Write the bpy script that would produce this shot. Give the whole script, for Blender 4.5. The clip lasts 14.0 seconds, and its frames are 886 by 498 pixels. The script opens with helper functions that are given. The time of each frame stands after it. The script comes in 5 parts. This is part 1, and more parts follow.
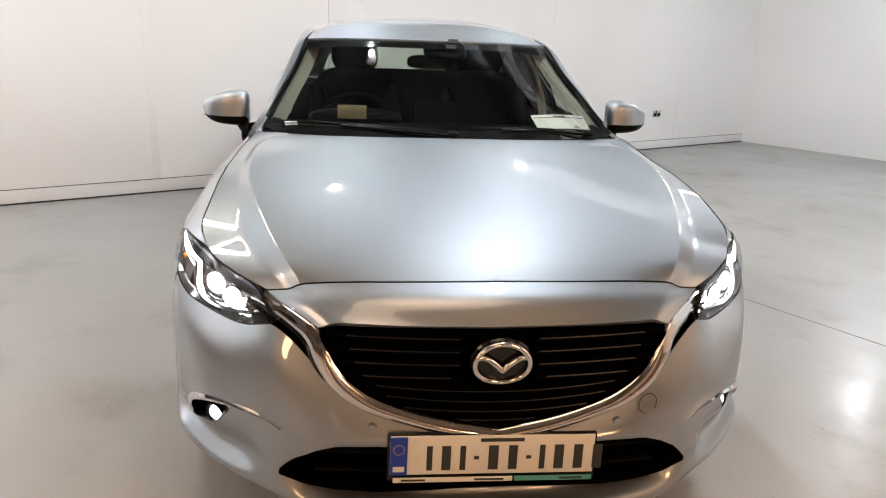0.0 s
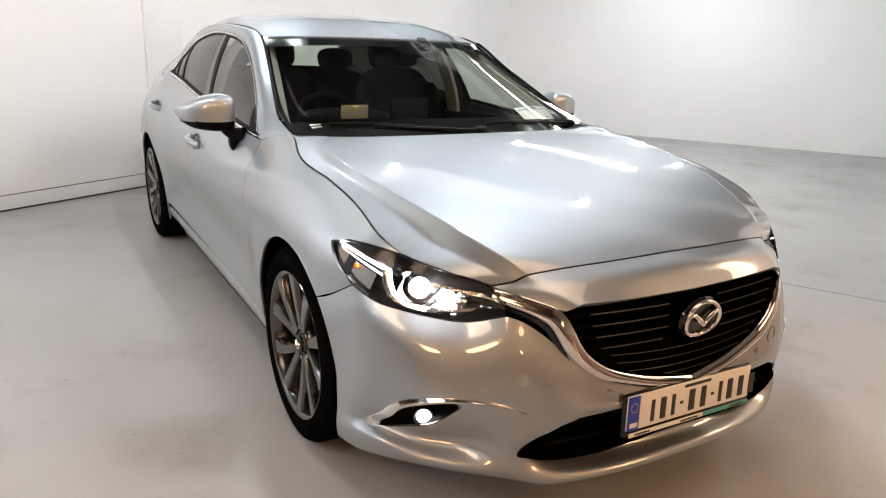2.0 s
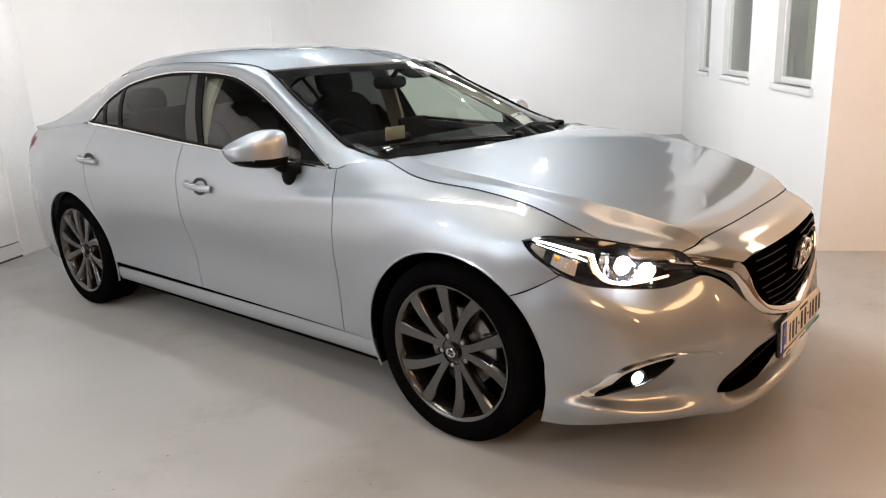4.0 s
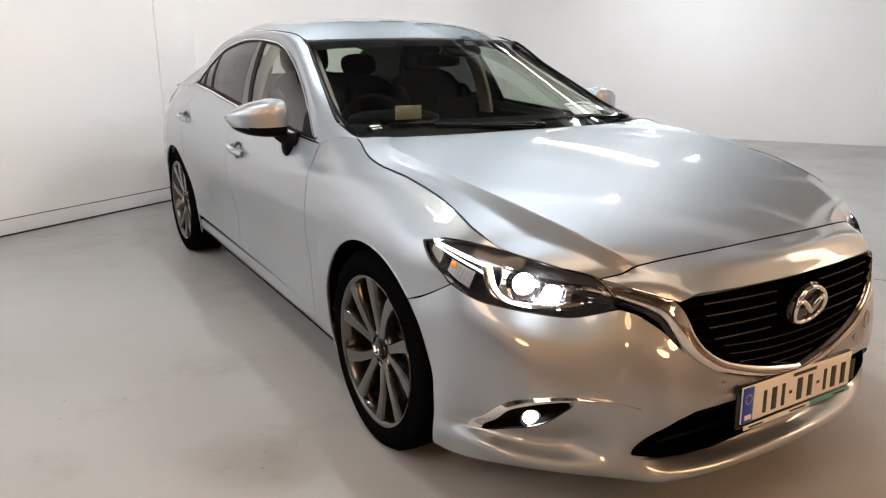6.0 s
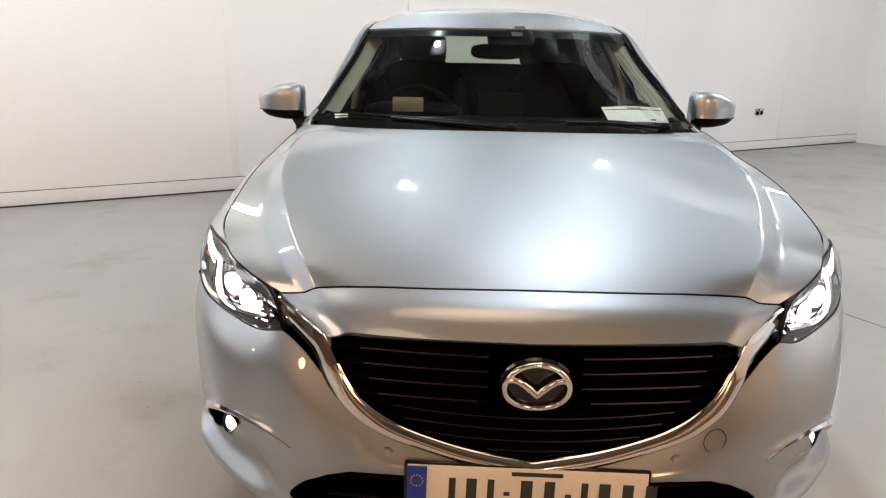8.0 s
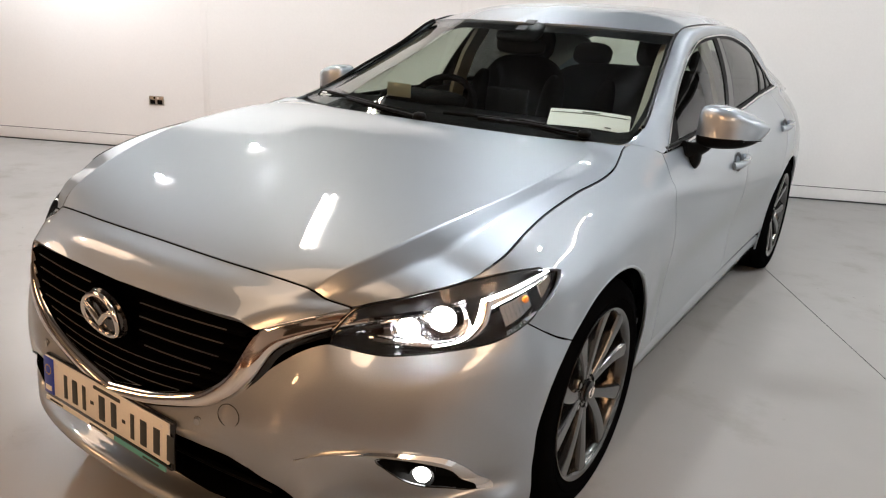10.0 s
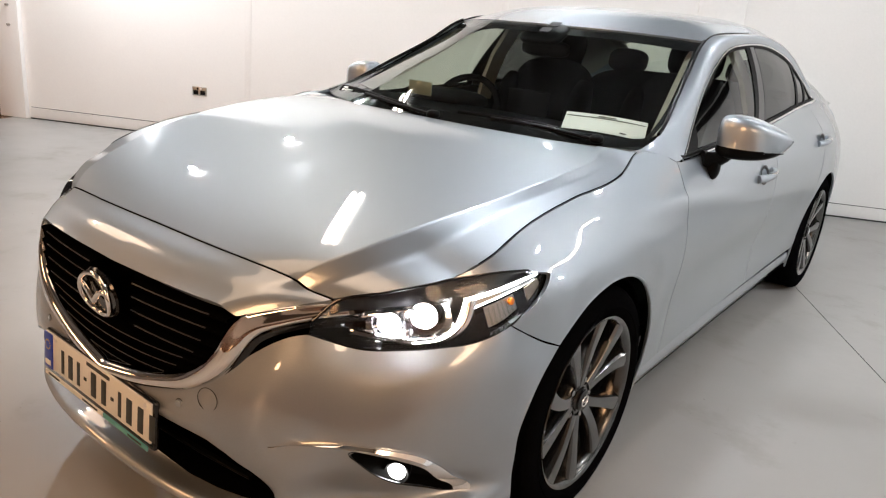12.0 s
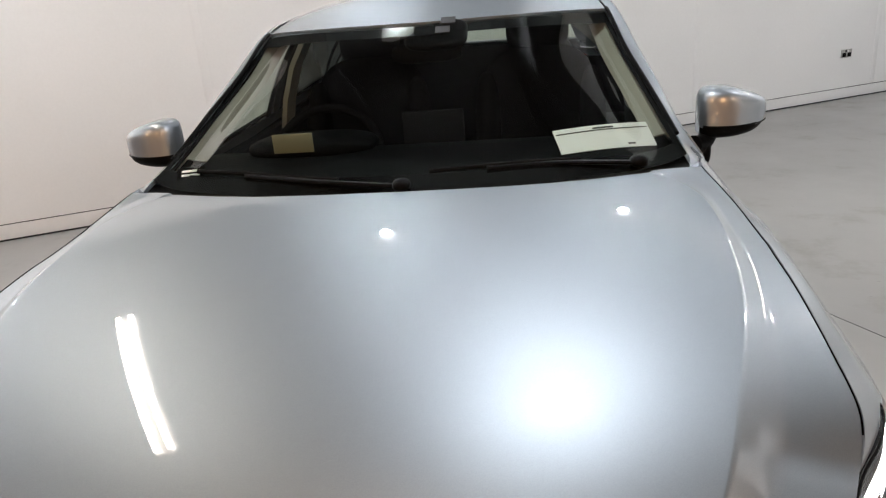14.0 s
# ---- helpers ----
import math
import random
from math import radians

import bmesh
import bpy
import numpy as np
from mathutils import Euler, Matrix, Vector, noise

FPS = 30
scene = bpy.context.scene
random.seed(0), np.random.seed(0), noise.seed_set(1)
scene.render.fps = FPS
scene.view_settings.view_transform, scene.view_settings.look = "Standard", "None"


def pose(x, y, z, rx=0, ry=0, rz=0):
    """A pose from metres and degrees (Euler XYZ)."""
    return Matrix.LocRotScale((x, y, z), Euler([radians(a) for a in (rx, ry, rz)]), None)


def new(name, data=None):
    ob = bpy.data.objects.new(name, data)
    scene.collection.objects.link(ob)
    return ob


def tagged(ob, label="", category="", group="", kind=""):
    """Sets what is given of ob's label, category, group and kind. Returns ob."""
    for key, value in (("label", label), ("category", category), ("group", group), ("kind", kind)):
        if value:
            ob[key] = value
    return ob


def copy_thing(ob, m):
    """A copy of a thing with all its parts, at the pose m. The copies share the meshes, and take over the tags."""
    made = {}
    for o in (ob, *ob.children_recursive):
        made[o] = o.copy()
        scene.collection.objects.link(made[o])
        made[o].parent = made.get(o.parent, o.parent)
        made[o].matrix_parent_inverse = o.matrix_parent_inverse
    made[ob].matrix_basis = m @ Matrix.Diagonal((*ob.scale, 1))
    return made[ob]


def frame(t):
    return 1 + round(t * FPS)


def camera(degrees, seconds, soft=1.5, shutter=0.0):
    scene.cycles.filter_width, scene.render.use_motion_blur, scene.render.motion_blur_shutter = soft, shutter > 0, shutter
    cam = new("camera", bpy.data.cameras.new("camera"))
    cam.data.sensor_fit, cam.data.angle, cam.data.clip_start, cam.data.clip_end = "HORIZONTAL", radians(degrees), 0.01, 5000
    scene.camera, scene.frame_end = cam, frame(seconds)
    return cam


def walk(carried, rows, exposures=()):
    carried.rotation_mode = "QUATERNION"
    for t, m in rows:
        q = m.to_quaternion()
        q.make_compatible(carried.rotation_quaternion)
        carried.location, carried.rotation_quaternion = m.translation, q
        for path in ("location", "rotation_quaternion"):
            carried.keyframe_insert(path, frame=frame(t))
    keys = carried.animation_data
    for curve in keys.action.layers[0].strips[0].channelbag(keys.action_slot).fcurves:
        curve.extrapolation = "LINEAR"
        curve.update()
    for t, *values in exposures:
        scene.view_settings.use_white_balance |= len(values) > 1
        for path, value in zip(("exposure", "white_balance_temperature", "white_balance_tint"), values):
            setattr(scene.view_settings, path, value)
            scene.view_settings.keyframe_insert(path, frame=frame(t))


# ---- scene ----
cam = camera(63.67, 14.0, soft=1.2)
# seconds, place, tilt, roll and turn of the camera
ROWS = [
    (0, -0.345, -2.481, 1.384, 73.39, -2.03, -6.42),
    (0.5, -0.627, -2.545, 1.383, 73.84, -1.65, -12.70),
    (1, -0.892, -2.419, 1.331, 74.20, -2.70, -18.80),
    (1.5, -1.212, -2.249, 1.360, 73.49, -1.68, -24.31),
    (2, -1.624, -2.198, 1.376, 73.49, -2.10, -30.18),
    (2.5, -1.937, -2.034, 1.345, 75.18, -2.70, -35.48),
    (3, -2.269, -1.810, 1.369, 75.30, -1.53, -40.66),
    (3.2, -2.413, -1.742, 1.363, 75.42, -0.79, -44.20),
    (3.6, -2.628, -1.603, 1.367, 75.40, 0.64, -48.40),
    (4.25, -2.739, -1.505, 1.357, 74.93, 3.32, -51.37),
    (4.9, -2.574, -1.576, 1.339, 74.39, 4.44, -48.48),
    (5.3, -2.343, -1.708, 1.330, 74.25, 3.35, -43.26),
    (5.5, -2.196, -1.776, 1.315, 74.04, 0.64, -39.77),
    (6, -1.855, -1.999, 1.319, 74.24, -0.15, -31.60),
    (6.5, -1.464, -2.142, 1.340, 74.71, 0.20, -24.46),
    (7, -1.048, -2.222, 1.333, 74.28, -2.39, -16.37),
    (7.5, -0.642, -2.327, 1.336, 74.10, -3.59, -6.86),
    (8, -0.184, -2.276, 1.325, 73.38, -1.07, 1.02),
    (8.5, 0.286, -2.273, 1.329, 73.27, -1.31, 9.24),
    (9, 0.717, -2.173, 1.341, 73.26, -2.00, 17.79),
    (9.2, 0.873, -2.086, 1.325, 72.86, -2.61, 21.45),
    (9.7, 1.288, -1.917, 1.329, 72.57, -3.22, 29.75),
    (10.3, 1.701, -1.690, 1.344, 72.31, -3.44, 37.62),
    (10.9, 1.900, -1.556, 1.354, 72.19, -3.65, 41.59),
    (11.3, 1.851, -1.579, 1.350, 72.21, -4.07, 41.24),
    (11.5, 1.825, -1.589, 1.351, 72.19, -3.70, 41.34),
    (12, 1.611, -1.725, 1.331, 72.34, -5.12, 38.15),
    (12.5, 1.300, -1.909, 1.349, 69.98, 0.06, 30.35),
    (13, 0.923, -1.853, 1.359, 69.34, 1.81, 21.04),
    (13.5, 0.570, -1.727, 1.468, 69.41, 1.41, 12.25),
    (14, 0.346, -1.369, 1.453, 70.02, 4.46, 6.52),
]
walk(cam, [(t, pose(x, y, z, rx, ry, rz)) for t, x, y, z, rx, ry, rz in ROWS], [(0.0, 0.0), (2.5, 0.22), (6.0, 0.1), (7.0, 0.19), (8.0, 0.02), (9.0, -0.12), (11.5, 0.02), (12.5, -0.03), (13.0, -0.2), (13.5, -0.55), (14.0, -0.33)])

# ---- world and lamps ----
world = bpy.data.worlds.new("world")
scene.world = world
world.use_nodes = True
world.node_tree.nodes["Background"].inputs["Color"].default_value = (1.0, 0.95, 0.9, 1)
world.node_tree.nodes["Background"].inputs["Strength"].default_value = 0.02

CEILING = 2.85
LAMP_Z = 2.5


def lamp(x, y, z, size, watts, colour, size_y=0.0, turn=0.0):
    """A lamp in the ceiling, shining down."""
    data = bpy.data.lights.new("lamp", "AREA")
    data.energy, data.color, data.size = watts, colour, size
    data.shape = "RECTANGLE" if size_y else "DISK"
    if size_y:
        data.size_y = size_y
    ob = new("lamp", data)
    ob.matrix_basis = pose(x, y, z, 0, 0, turn)
    return ob


def bulb(x, y, z, radius, watts, colour):
    """A round lamp that shines to all sides."""
    data = bpy.data.lights.new("lamp", "POINT")
    data.energy, data.color, data.shadow_soft_size = watts, colour, radius
    ob = new("lamp", data)
    ob.location = x, y, z
    return ob

# ---- materials ----
def material(name, colour, rough=0.5, metal=0.0, **extra):
    m = bpy.data.materials.new(name)
    m.use_nodes = True
    s = m.node_tree.nodes["Principled BSDF"]
    s.inputs["Base Color"].default_value = (*colour, 1)
    s.inputs["Roughness"].default_value = rough
    s.inputs["Metallic"].default_value = metal
    for key, value in extra.items():
        s.inputs[key.replace("_", " ")].default_value = value
    return m


def grain(m, scale=40.0, bump=0.02, spread=0.08, stretch=(1, 1, 1), rough=0.0, big=1.2, big_spread=0.0, coat=False):
    """Fine and coarse variation of colour, gloss and relief, in metres."""
    t = m.node_tree
    n, l, s = t.nodes, t.links, t.nodes["Principled BSDF"]
    base = s.inputs["Base Color"].default_value[:3]
    co, mp = n.new("ShaderNodeTexCoord"), n.new("ShaderNodeMapping")
    mp.inputs["Scale"].default_value = stretch
    l.new(co.outputs["Object"], mp.inputs["Vector"])
    fine, coarse = n.new("ShaderNodeTexNoise"), n.new("ShaderNodeTexNoise")
    fine.inputs["Scale"].default_value, fine.inputs["Detail"].default_value = scale, 6
    coarse.inputs["Scale"].default_value, coarse.inputs["Detail"].default_value = big, 5
    for q in (fine, coarse):
        l.new(mp.outputs["Vector"], q.inputs["Vector"])
    last = None
    for q, amount in ((fine, spread), (coarse, big_spread)):
        if amount:
            ramp = n.new("ShaderNodeMapRange")
            ramp.inputs["From Min"].default_value, ramp.inputs["From Max"].default_value = 0.3, 0.7
            ramp.inputs["To Min"].default_value, ramp.inputs["To Max"].default_value = 1 - amount, 1 + amount
            l.new(q.outputs["Fac"], ramp.inputs["Value"])
            mul = n.new("ShaderNodeMix")
            mul.data_type, mul.blend_type = "RGBA", "MULTIPLY"
            mul.inputs[0].default_value = 1.0
            mul.inputs[6].default_value = (*base, 1)
            if last:
                l.new(last, mul.inputs[6])
            l.new(ramp.outputs["Result"], mul.inputs[7])
            last = mul.outputs[2]
    if last:
        l.new(last, s.inputs["Base Color"])
    if rough:
        r = n.new("ShaderNodeMapRange")
        mid = s.inputs["Roughness"].default_value
        r.inputs["To Min"].default_value, r.inputs["To Max"].default_value = max(0.02, mid - rough), mid + rough
        l.new(coarse.outputs["Fac"], r.inputs["Value"])
        l.new(r.outputs["Result"], s.inputs["Roughness"])
    if bump:
        b = n.new("ShaderNodeBump")
        b.inputs["Strength"].default_value, b.inputs["Distance"].default_value = bump, 0.01
        l.new(fine.outputs["Fac"], b.inputs["Height"])
        l.new(b.outputs["Normal"], s.inputs["Normal"])
        if coat:
            b2 = n.new("ShaderNodeBump")
            b2.inputs["Strength"].default_value, b2.inputs["Distance"].default_value = 0.02, 0.01
            l.new(coarse.outputs["Fac"], b2.inputs["Height"])
            l.new(b2.outputs["Normal"], s.inputs["Coat Normal"])
    return m


def pane(name, tint, rough=0.0, gloss=1.0):
    """A thin sheet of clear glass: see-through, with a mirror gloss that grows at a slant."""
    m = bpy.data.materials.new(name)
    m.use_nodes = True
    n, l = m.node_tree.nodes, m.node_tree.links
    n.remove(n["Principled BSDF"])
    clear, shine, mix, fres, mul = (n.new("ShaderNode" + k) for k in ("BsdfTransparent", "BsdfGlossy", "MixShader", "LayerWeight", "Math"))
    clear.inputs["Color"].default_value = (*tint, 1)
    shine.inputs["Roughness"].default_value = rough
    fres.inputs["Blend"].default_value = 0.5
    power = n.new("ShaderNodeMath")
    power.operation, power.inputs[1].default_value = "POWER", 4.5
    l.new(fres.outputs["Facing"], power.inputs[0])
    mul.operation = "MULTIPLY_ADD"
    mul.inputs[1].default_value, mul.inputs[2].default_value = 0.85, 0.032 * gloss
    l.new(power.outputs["Value"], mul.inputs[0])
    l.new(mul.outputs["Value"], mix.inputs["Fac"])
    l.new(clear.outputs["BSDF"], mix.inputs[1])
    l.new(shine.outputs["BSDF"], mix.inputs[2])
    l.new(mix.outputs["Shader"], n["Material Output"].inputs["Surface"])
    return m


def glow(name, colour, strength):
    m = material(name, colour, 0.3)
    s = m.node_tree.nodes["Principled BSDF"]
    s.inputs["Emission Color"].default_value = (*colour, 1)
    s.inputs["Emission Strength"].default_value = strength
    return m


PAINT = grain(material("silver_paint", (0.362, 0.398, 0.436), 0.47, 1.0, Coat_Weight=1.0, Coat_Roughness=0.012, Coat_IOR=1.9), 900, 0.05, 0.10, big=3.0, big_spread=0.0)
_n, _l = PAINT.node_tree.nodes, PAINT.node_tree.links
slant, spread = _n.new("ShaderNodeLayerWeight"), _n.new("ShaderNodeMapRange")
slant.inputs["Blend"].default_value = 0.5
for key, value in (("From Min", 0.25), ("From Max", 0.85), ("To Min", 0.44), ("To Max", 0.60)):
    spread.inputs[key].default_value = value
_l.new(slant.outputs["Facing"], spread.inputs["Value"])
_l.new(spread.outputs["Result"], _n["Principled BSDF"].inputs["Roughness"])
CHROME = grain(material("chrome", (0.82, 0.82, 0.82), 0.07, 1.0), 60, 0.0, 0.02)
BAREDGE = grain(material("dark_bar_edge", (0.034, 0.036, 0.041), 0.35, 0.9), 90, 0.0, 0.05)
SATIN = grain(material("satin_chrome", (0.62, 0.61, 0.6), 0.2, 1.0), 90, 0.0, 0.03)
BLACK = grain(material("black_plastic", (0.004, 0.004, 0.0042), 0.42, Specular_IOR_Level=0.04), 300, 0.08, 0.2)
GLOSSBLACK = grain(material("gloss_black", (0.008, 0.008, 0.009), 0.08), 60, 0.0, 0.1)
RUBBER = grain(material("tyre_rubber", (0.003, 0.003, 0.0032), 0.7, Specular_IOR_Level=0.0), 220, 0.12, 0.25, big=6, big_spread=0.2)
# near-black without gloss: the shade of gaps and hollows is in the colour
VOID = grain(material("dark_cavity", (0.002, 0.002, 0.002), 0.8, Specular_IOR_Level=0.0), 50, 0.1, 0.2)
ALLOY = grain(material("gunmetal_alloy", (0.085, 0.084, 0.082), 0.2, 0.95, Coat_Weight=0.6, Coat_Roughness=0.08), 200, 0.02, 0.06)
STEEL = grain(material("brake_steel", (0.35, 0.34, 0.33), 0.35, 1.0), 120, 0.05, 0.15, stretch=(1, 8, 8))
LAMP_SILVER = grain(material("lamp_reflector", (0.75, 0.75, 0.77), 0.12, 1.0), 60, 0.02, 0.05)
MARKER = grain(material("smoky_reflector", (0.20, 0.18, 0.15), 0.25), 80, 0.05, 0.1)
AMBER = material("amber_lens", (0.75, 0.22, 0.02), 0.15)
RED = material("red_lens", (0.45, 0.02, 0.02), 0.1)
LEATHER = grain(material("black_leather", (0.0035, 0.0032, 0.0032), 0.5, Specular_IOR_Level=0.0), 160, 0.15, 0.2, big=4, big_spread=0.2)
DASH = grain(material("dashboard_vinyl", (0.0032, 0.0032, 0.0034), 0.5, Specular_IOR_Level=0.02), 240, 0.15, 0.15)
BEIGE = grain(material("beige_trim", (0.36, 0.345, 0.30), 0.75), 200, 0.1, 0.06)
SCREEN_GLASS = pane("windscreen_glass", (0.74, 0.79, 0.75), 0.0, 1.0)
SIDE_GLASS = pane("side_glass", (0.68, 0.74, 0.66), 0.0, 2.4)
DARK_GLASS = pane("privacy_glass", (0.08, 0.085, 0.08), 0.0, 0.5)
LENS = pane("clear_lens", (0.93, 0.94, 0.95))
PAPER = grain(material("white_card", (0.92, 0.945, 0.95), 0.5), 100, 0.02, 0.02)
INK = material("dark_ink", (0.03, 0.035, 0.035), 0.6)
PLATE = grain(material("plate_white", (0.82, 0.80, 0.74), 0.35), 200, 0.02, 0.03)
BLUE = grain(material("plate_blue", (0.015, 0.05, 0.42), 0.35), 200, 0.02, 0.05)
TEAL = material("teal_strip", (0.10, 0.36, 0.35), 0.4)
WHITE_LIGHT = glow("white_lamp", (1.0, 0.985, 0.97), 24.0)
FOG_LIGHT = glow("fog_lamp", (1.0, 0.97, 0.93), 10.0)
SPOT_LIGHT = glow("led_lamp", (1.0, 0.97, 0.94), 60.0)
TUBE_LIGHT = glow("tube_lamp", (1.0, 0.93, 0.84), 14.0)

WALL = grain(material("white_wall_paint", (0.84, 0.83, 0.82), 0.62), 55, 0.10, 0.012, rough=0.08, big=0.7, big_spread=0.03)
TRIM = grain(material("white_gloss_trim", (0.80, 0.79, 0.78), 0.35), 30, 0.05, 0.02, big=2.0, big_spread=0.03)
ROOFING = grain(material("grey_ceiling", (0.10, 0.102, 0.105), 0.8), 20, 0.1, 0.03, big=0.8, big_spread=0.05)
BEAM = grain(material("dark_beam", (0.02, 0.021, 0.023), 0.6), 30, 0.1, 0.05)
BROWN = grain(material("brown_floor_paint", (0.16, 0.065, 0.03), 0.22), 25, 0.05, 0.2, rough=0.1, big=1.2, big_spread=0.3)
YELLOW = grain(material("hazard_yellow", (0.65, 0.42, 0.03), 0.5), 40, 0.05, 0.1)
ORANGE = grain(material("rusty_stripe", (0.22, 0.07, 0.02), 0.6), 40, 0.1, 0.2)
BLIND = grain(material("beige_blind", (0.58, 0.46, 0.32), 0.8), 30, 0.1, 0.1, stretch=(20, 20, 1))
METALPLATE = grain(material("brushed_plate", (0.45, 0.44, 0.42), 0.3, 1.0), 120, 0.03, 0.05)


def floor_paint():
    """Grey floor paint: worn, stained, with a soft gloss."""
    m = material("grey_floor_paint", (0.42, 0.415, 0.405), 0.36, Coat_Weight=0.12, Coat_Roughness=0.2)
    n, l, s = m.node_tree.nodes, m.node_tree.links, m.node_tree.nodes["Principled BSDF"]
    co = n.new("ShaderNodeTexCoord")

    def noise_of(scale, detail, rough=0.55):
        q = n.new("ShaderNodeTexNoise")
        q.inputs["Scale"].default_value, q.inputs["Detail"].default_value, q.inputs["Roughness"].default_value = scale, detail, rough
        l.new(co.outputs["Object"], q.inputs["Vector"])
        return q.outputs["Fac"]

    def ramp(value, a, b, low, high):
        r = n.new("ShaderNodeMapRange")
        for k, v in (("From Min", a), ("From Max", b), ("To Min", low), ("To Max", high)):
            r.inputs[k].default_value = v
        l.new(value, r.inputs["Value"])
        return r.outputs["Result"]

    def mixed(fac, a, colour):
        q = n.new("ShaderNodeMix")
        q.data_type = "RGBA"
        l.new(fac, q.inputs[0])
        if isinstance(a, tuple):
            q.inputs[6].default_value = (*a, 1)
        else:
            l.new(a, q.inputs[6])
        q.inputs[7].default_value = (*colour, 1)
        return q.outputs[2]

    cloud, stain, fleck, patch = noise_of(0.55, 4), noise_of(1.9, 8, 0.65), noise_of(26, 5, 0.7), noise_of(0.9, 3)
    colour = mixed(ramp(cloud, 0.35, 0.65, 0, 1), (0.435, 0.43, 0.42), (0.375, 0.37, 0.36))
    colour = mixed(ramp(stain, 0.55, 0.74, 0, 0.5), colour, (0.25, 0.22, 0.18))
    both = n.new("ShaderNodeMath")
    both.operation = "MULTIPLY"
    l.new(ramp(fleck, 0.655, 0.70, 0, 1), both.inputs[0])
    l.new(ramp(patch, 0.52, 0.58, 0, 1), both.inputs[1])
    colour = mixed(both.outputs[0], colour, (0.11, 0.09, 0.075))
    l.new(colour, s.inputs["Base Color"])
    l.new(ramp(stain, 0.3, 0.75, 0.30, 0.52), s.inputs["Roughness"])
    b = n.new("ShaderNodeBump")
    b.inputs["Strength"].default_value, b.inputs["Distance"].default_value = 0.10, 0.01
    l.new(noise_of(7, 6), b.inputs["Height"])
    l.new(b.outputs["Normal"], s.inputs["Normal"])
    return m


FLOOR = floor_paint()

# ---- mesh helpers: a geometry is (points, faces) ----
def spline(points, n=None, k=8, ends=None):
    """A smooth curve through the points; n even steps along it, or k per span."""
    p = np.array(points, float)
    q = np.vstack([2 * p[0] - p[1], p, 2 * p[-1] - p[-2]])
    out = []
    for i in range(1, len(q) - 2):
        t = np.linspace(0, 1, k, endpoint=False)[:, None]
        a, b, c, d = q[i - 1], q[i], q[i + 1], q[i + 2]
        out.append(0.5 * (2 * b + (c - a) * t + (2 * a - 5 * b + 4 * c - d) * t**2 + (3 * b - a - 3 * c + d) * t**3))
    out = np.vstack(out + [p[-1:]])
    if n is None:
        return out
    s = np.r_[0, np.cumsum(np.linalg.norm(np.diff(out, axis=0), axis=1))]
    at = np.linspace(0, s[-1], n)
    return np.stack([np.interp(at, s, out[:, j]) for j in range(out.shape[1])], 1)


def fair(points, k=8, n=None):
    """A curve through the points whose bend changes evenly; k steps per span, or n even steps."""
    p = np.array(points, float)
    t = np.r_[0, np.cumsum(np.linalg.norm(np.diff(p, axis=0), axis=1) ** 0.75 + 1e-9)]
    m, h = len(p), np.diff(t)
    a, r = np.eye(m), np.zeros_like(p)
    for i in range(1, m - 1):
        a[i, i - 1], a[i, i], a[i, i + 1] = h[i - 1], 2 * (h[i - 1] + h[i]), h[i]
        r[i] = 6 * ((p[i + 1] - p[i]) / h[i] - (p[i] - p[i - 1]) / h[i - 1])
    c = np.linalg.solve(a, r)
    out = []
    for i in range(m - 1):
        u = np.linspace(0, h[i], k, endpoint=False)[:, None]
        v = h[i] - u
        out.append((c[i] * v**3 + c[i + 1] * u**3) / (6 * h[i]) + (p[i] / h[i] - c[i] * h[i] / 6) * v + (p[i + 1] / h[i] - c[i + 1] * h[i] / 6) * u)
    out = np.vstack(out + [p[-1:]])
    if n is None:
        return out
    s = np.r_[0, np.cumsum(np.linalg.norm(np.diff(out, axis=0), axis=1))]
    at = np.linspace(0, s[-1], n)
    return np.stack([np.interp(at, s, out[:, j]) for j in range(out.shape[1])], 1)


def skin(rows, ku, kv):
    """A fair sheet through rows of as many points, whose lines follow the given points."""
    r = np.array([fair(row, ku) for row in rows])
    return np.array([fair(r[:, j], kv) for j in range(r.shape[1])]).transpose(1, 0, 2)


def loft(rows, nu, nv):
    """A sheet through rows of points, nu points along each row, nv rows."""
    r = np.array([spline(row, nu, 10) for row in rows])
    out = np.empty((nv, nu, 3))
    for j in range(nu):
        out[:, j] = spline(r[:, j], nv, 10)
    return out


def sheet(grid, flip=False):
    g = np.asarray(grid, float)
    a, b = g.shape[:2]
    faces = []
    for i in range(a - 1):
        for j in range(b - 1):
            f = (i * b + j, i * b + j + 1, (i + 1) * b + j + 1, (i + 1) * b + j)
            faces.append(f[::-1] if flip else f)
    return g.reshape(-1, 3), faces


def join(*geos):
    pts, faces, n = [], [], 0
    for p, f in geos:
        pts.append(np.asarray(p, float).reshape(-1, 3))
        faces += [tuple(i + n for i in q) for q in f]
        n += len(pts[-1])
    return np.vstack(pts), faces


def mirrored(geo):
    return np.asarray(geo[0]) * (-1, 1, 1), [tuple(reversed(f)) for f in geo[1]]


def moved(geo, m):
    p = np.asarray(geo[0], float)
    a = np.array(m)
    return p @ a[:3, :3].T + a[:3, 3], geo[1]


def normals(p, faces):
    out = np.zeros_like(p)
    for f in faces:
        n = np.cross(p[f[2]] - p[f[0]], p[f[-1]] - p[f[1]])
        for i in f:
            out[i] += n
    return out / (np.linalg.norm(out, axis=1, keepdims=True) + 1e-12)


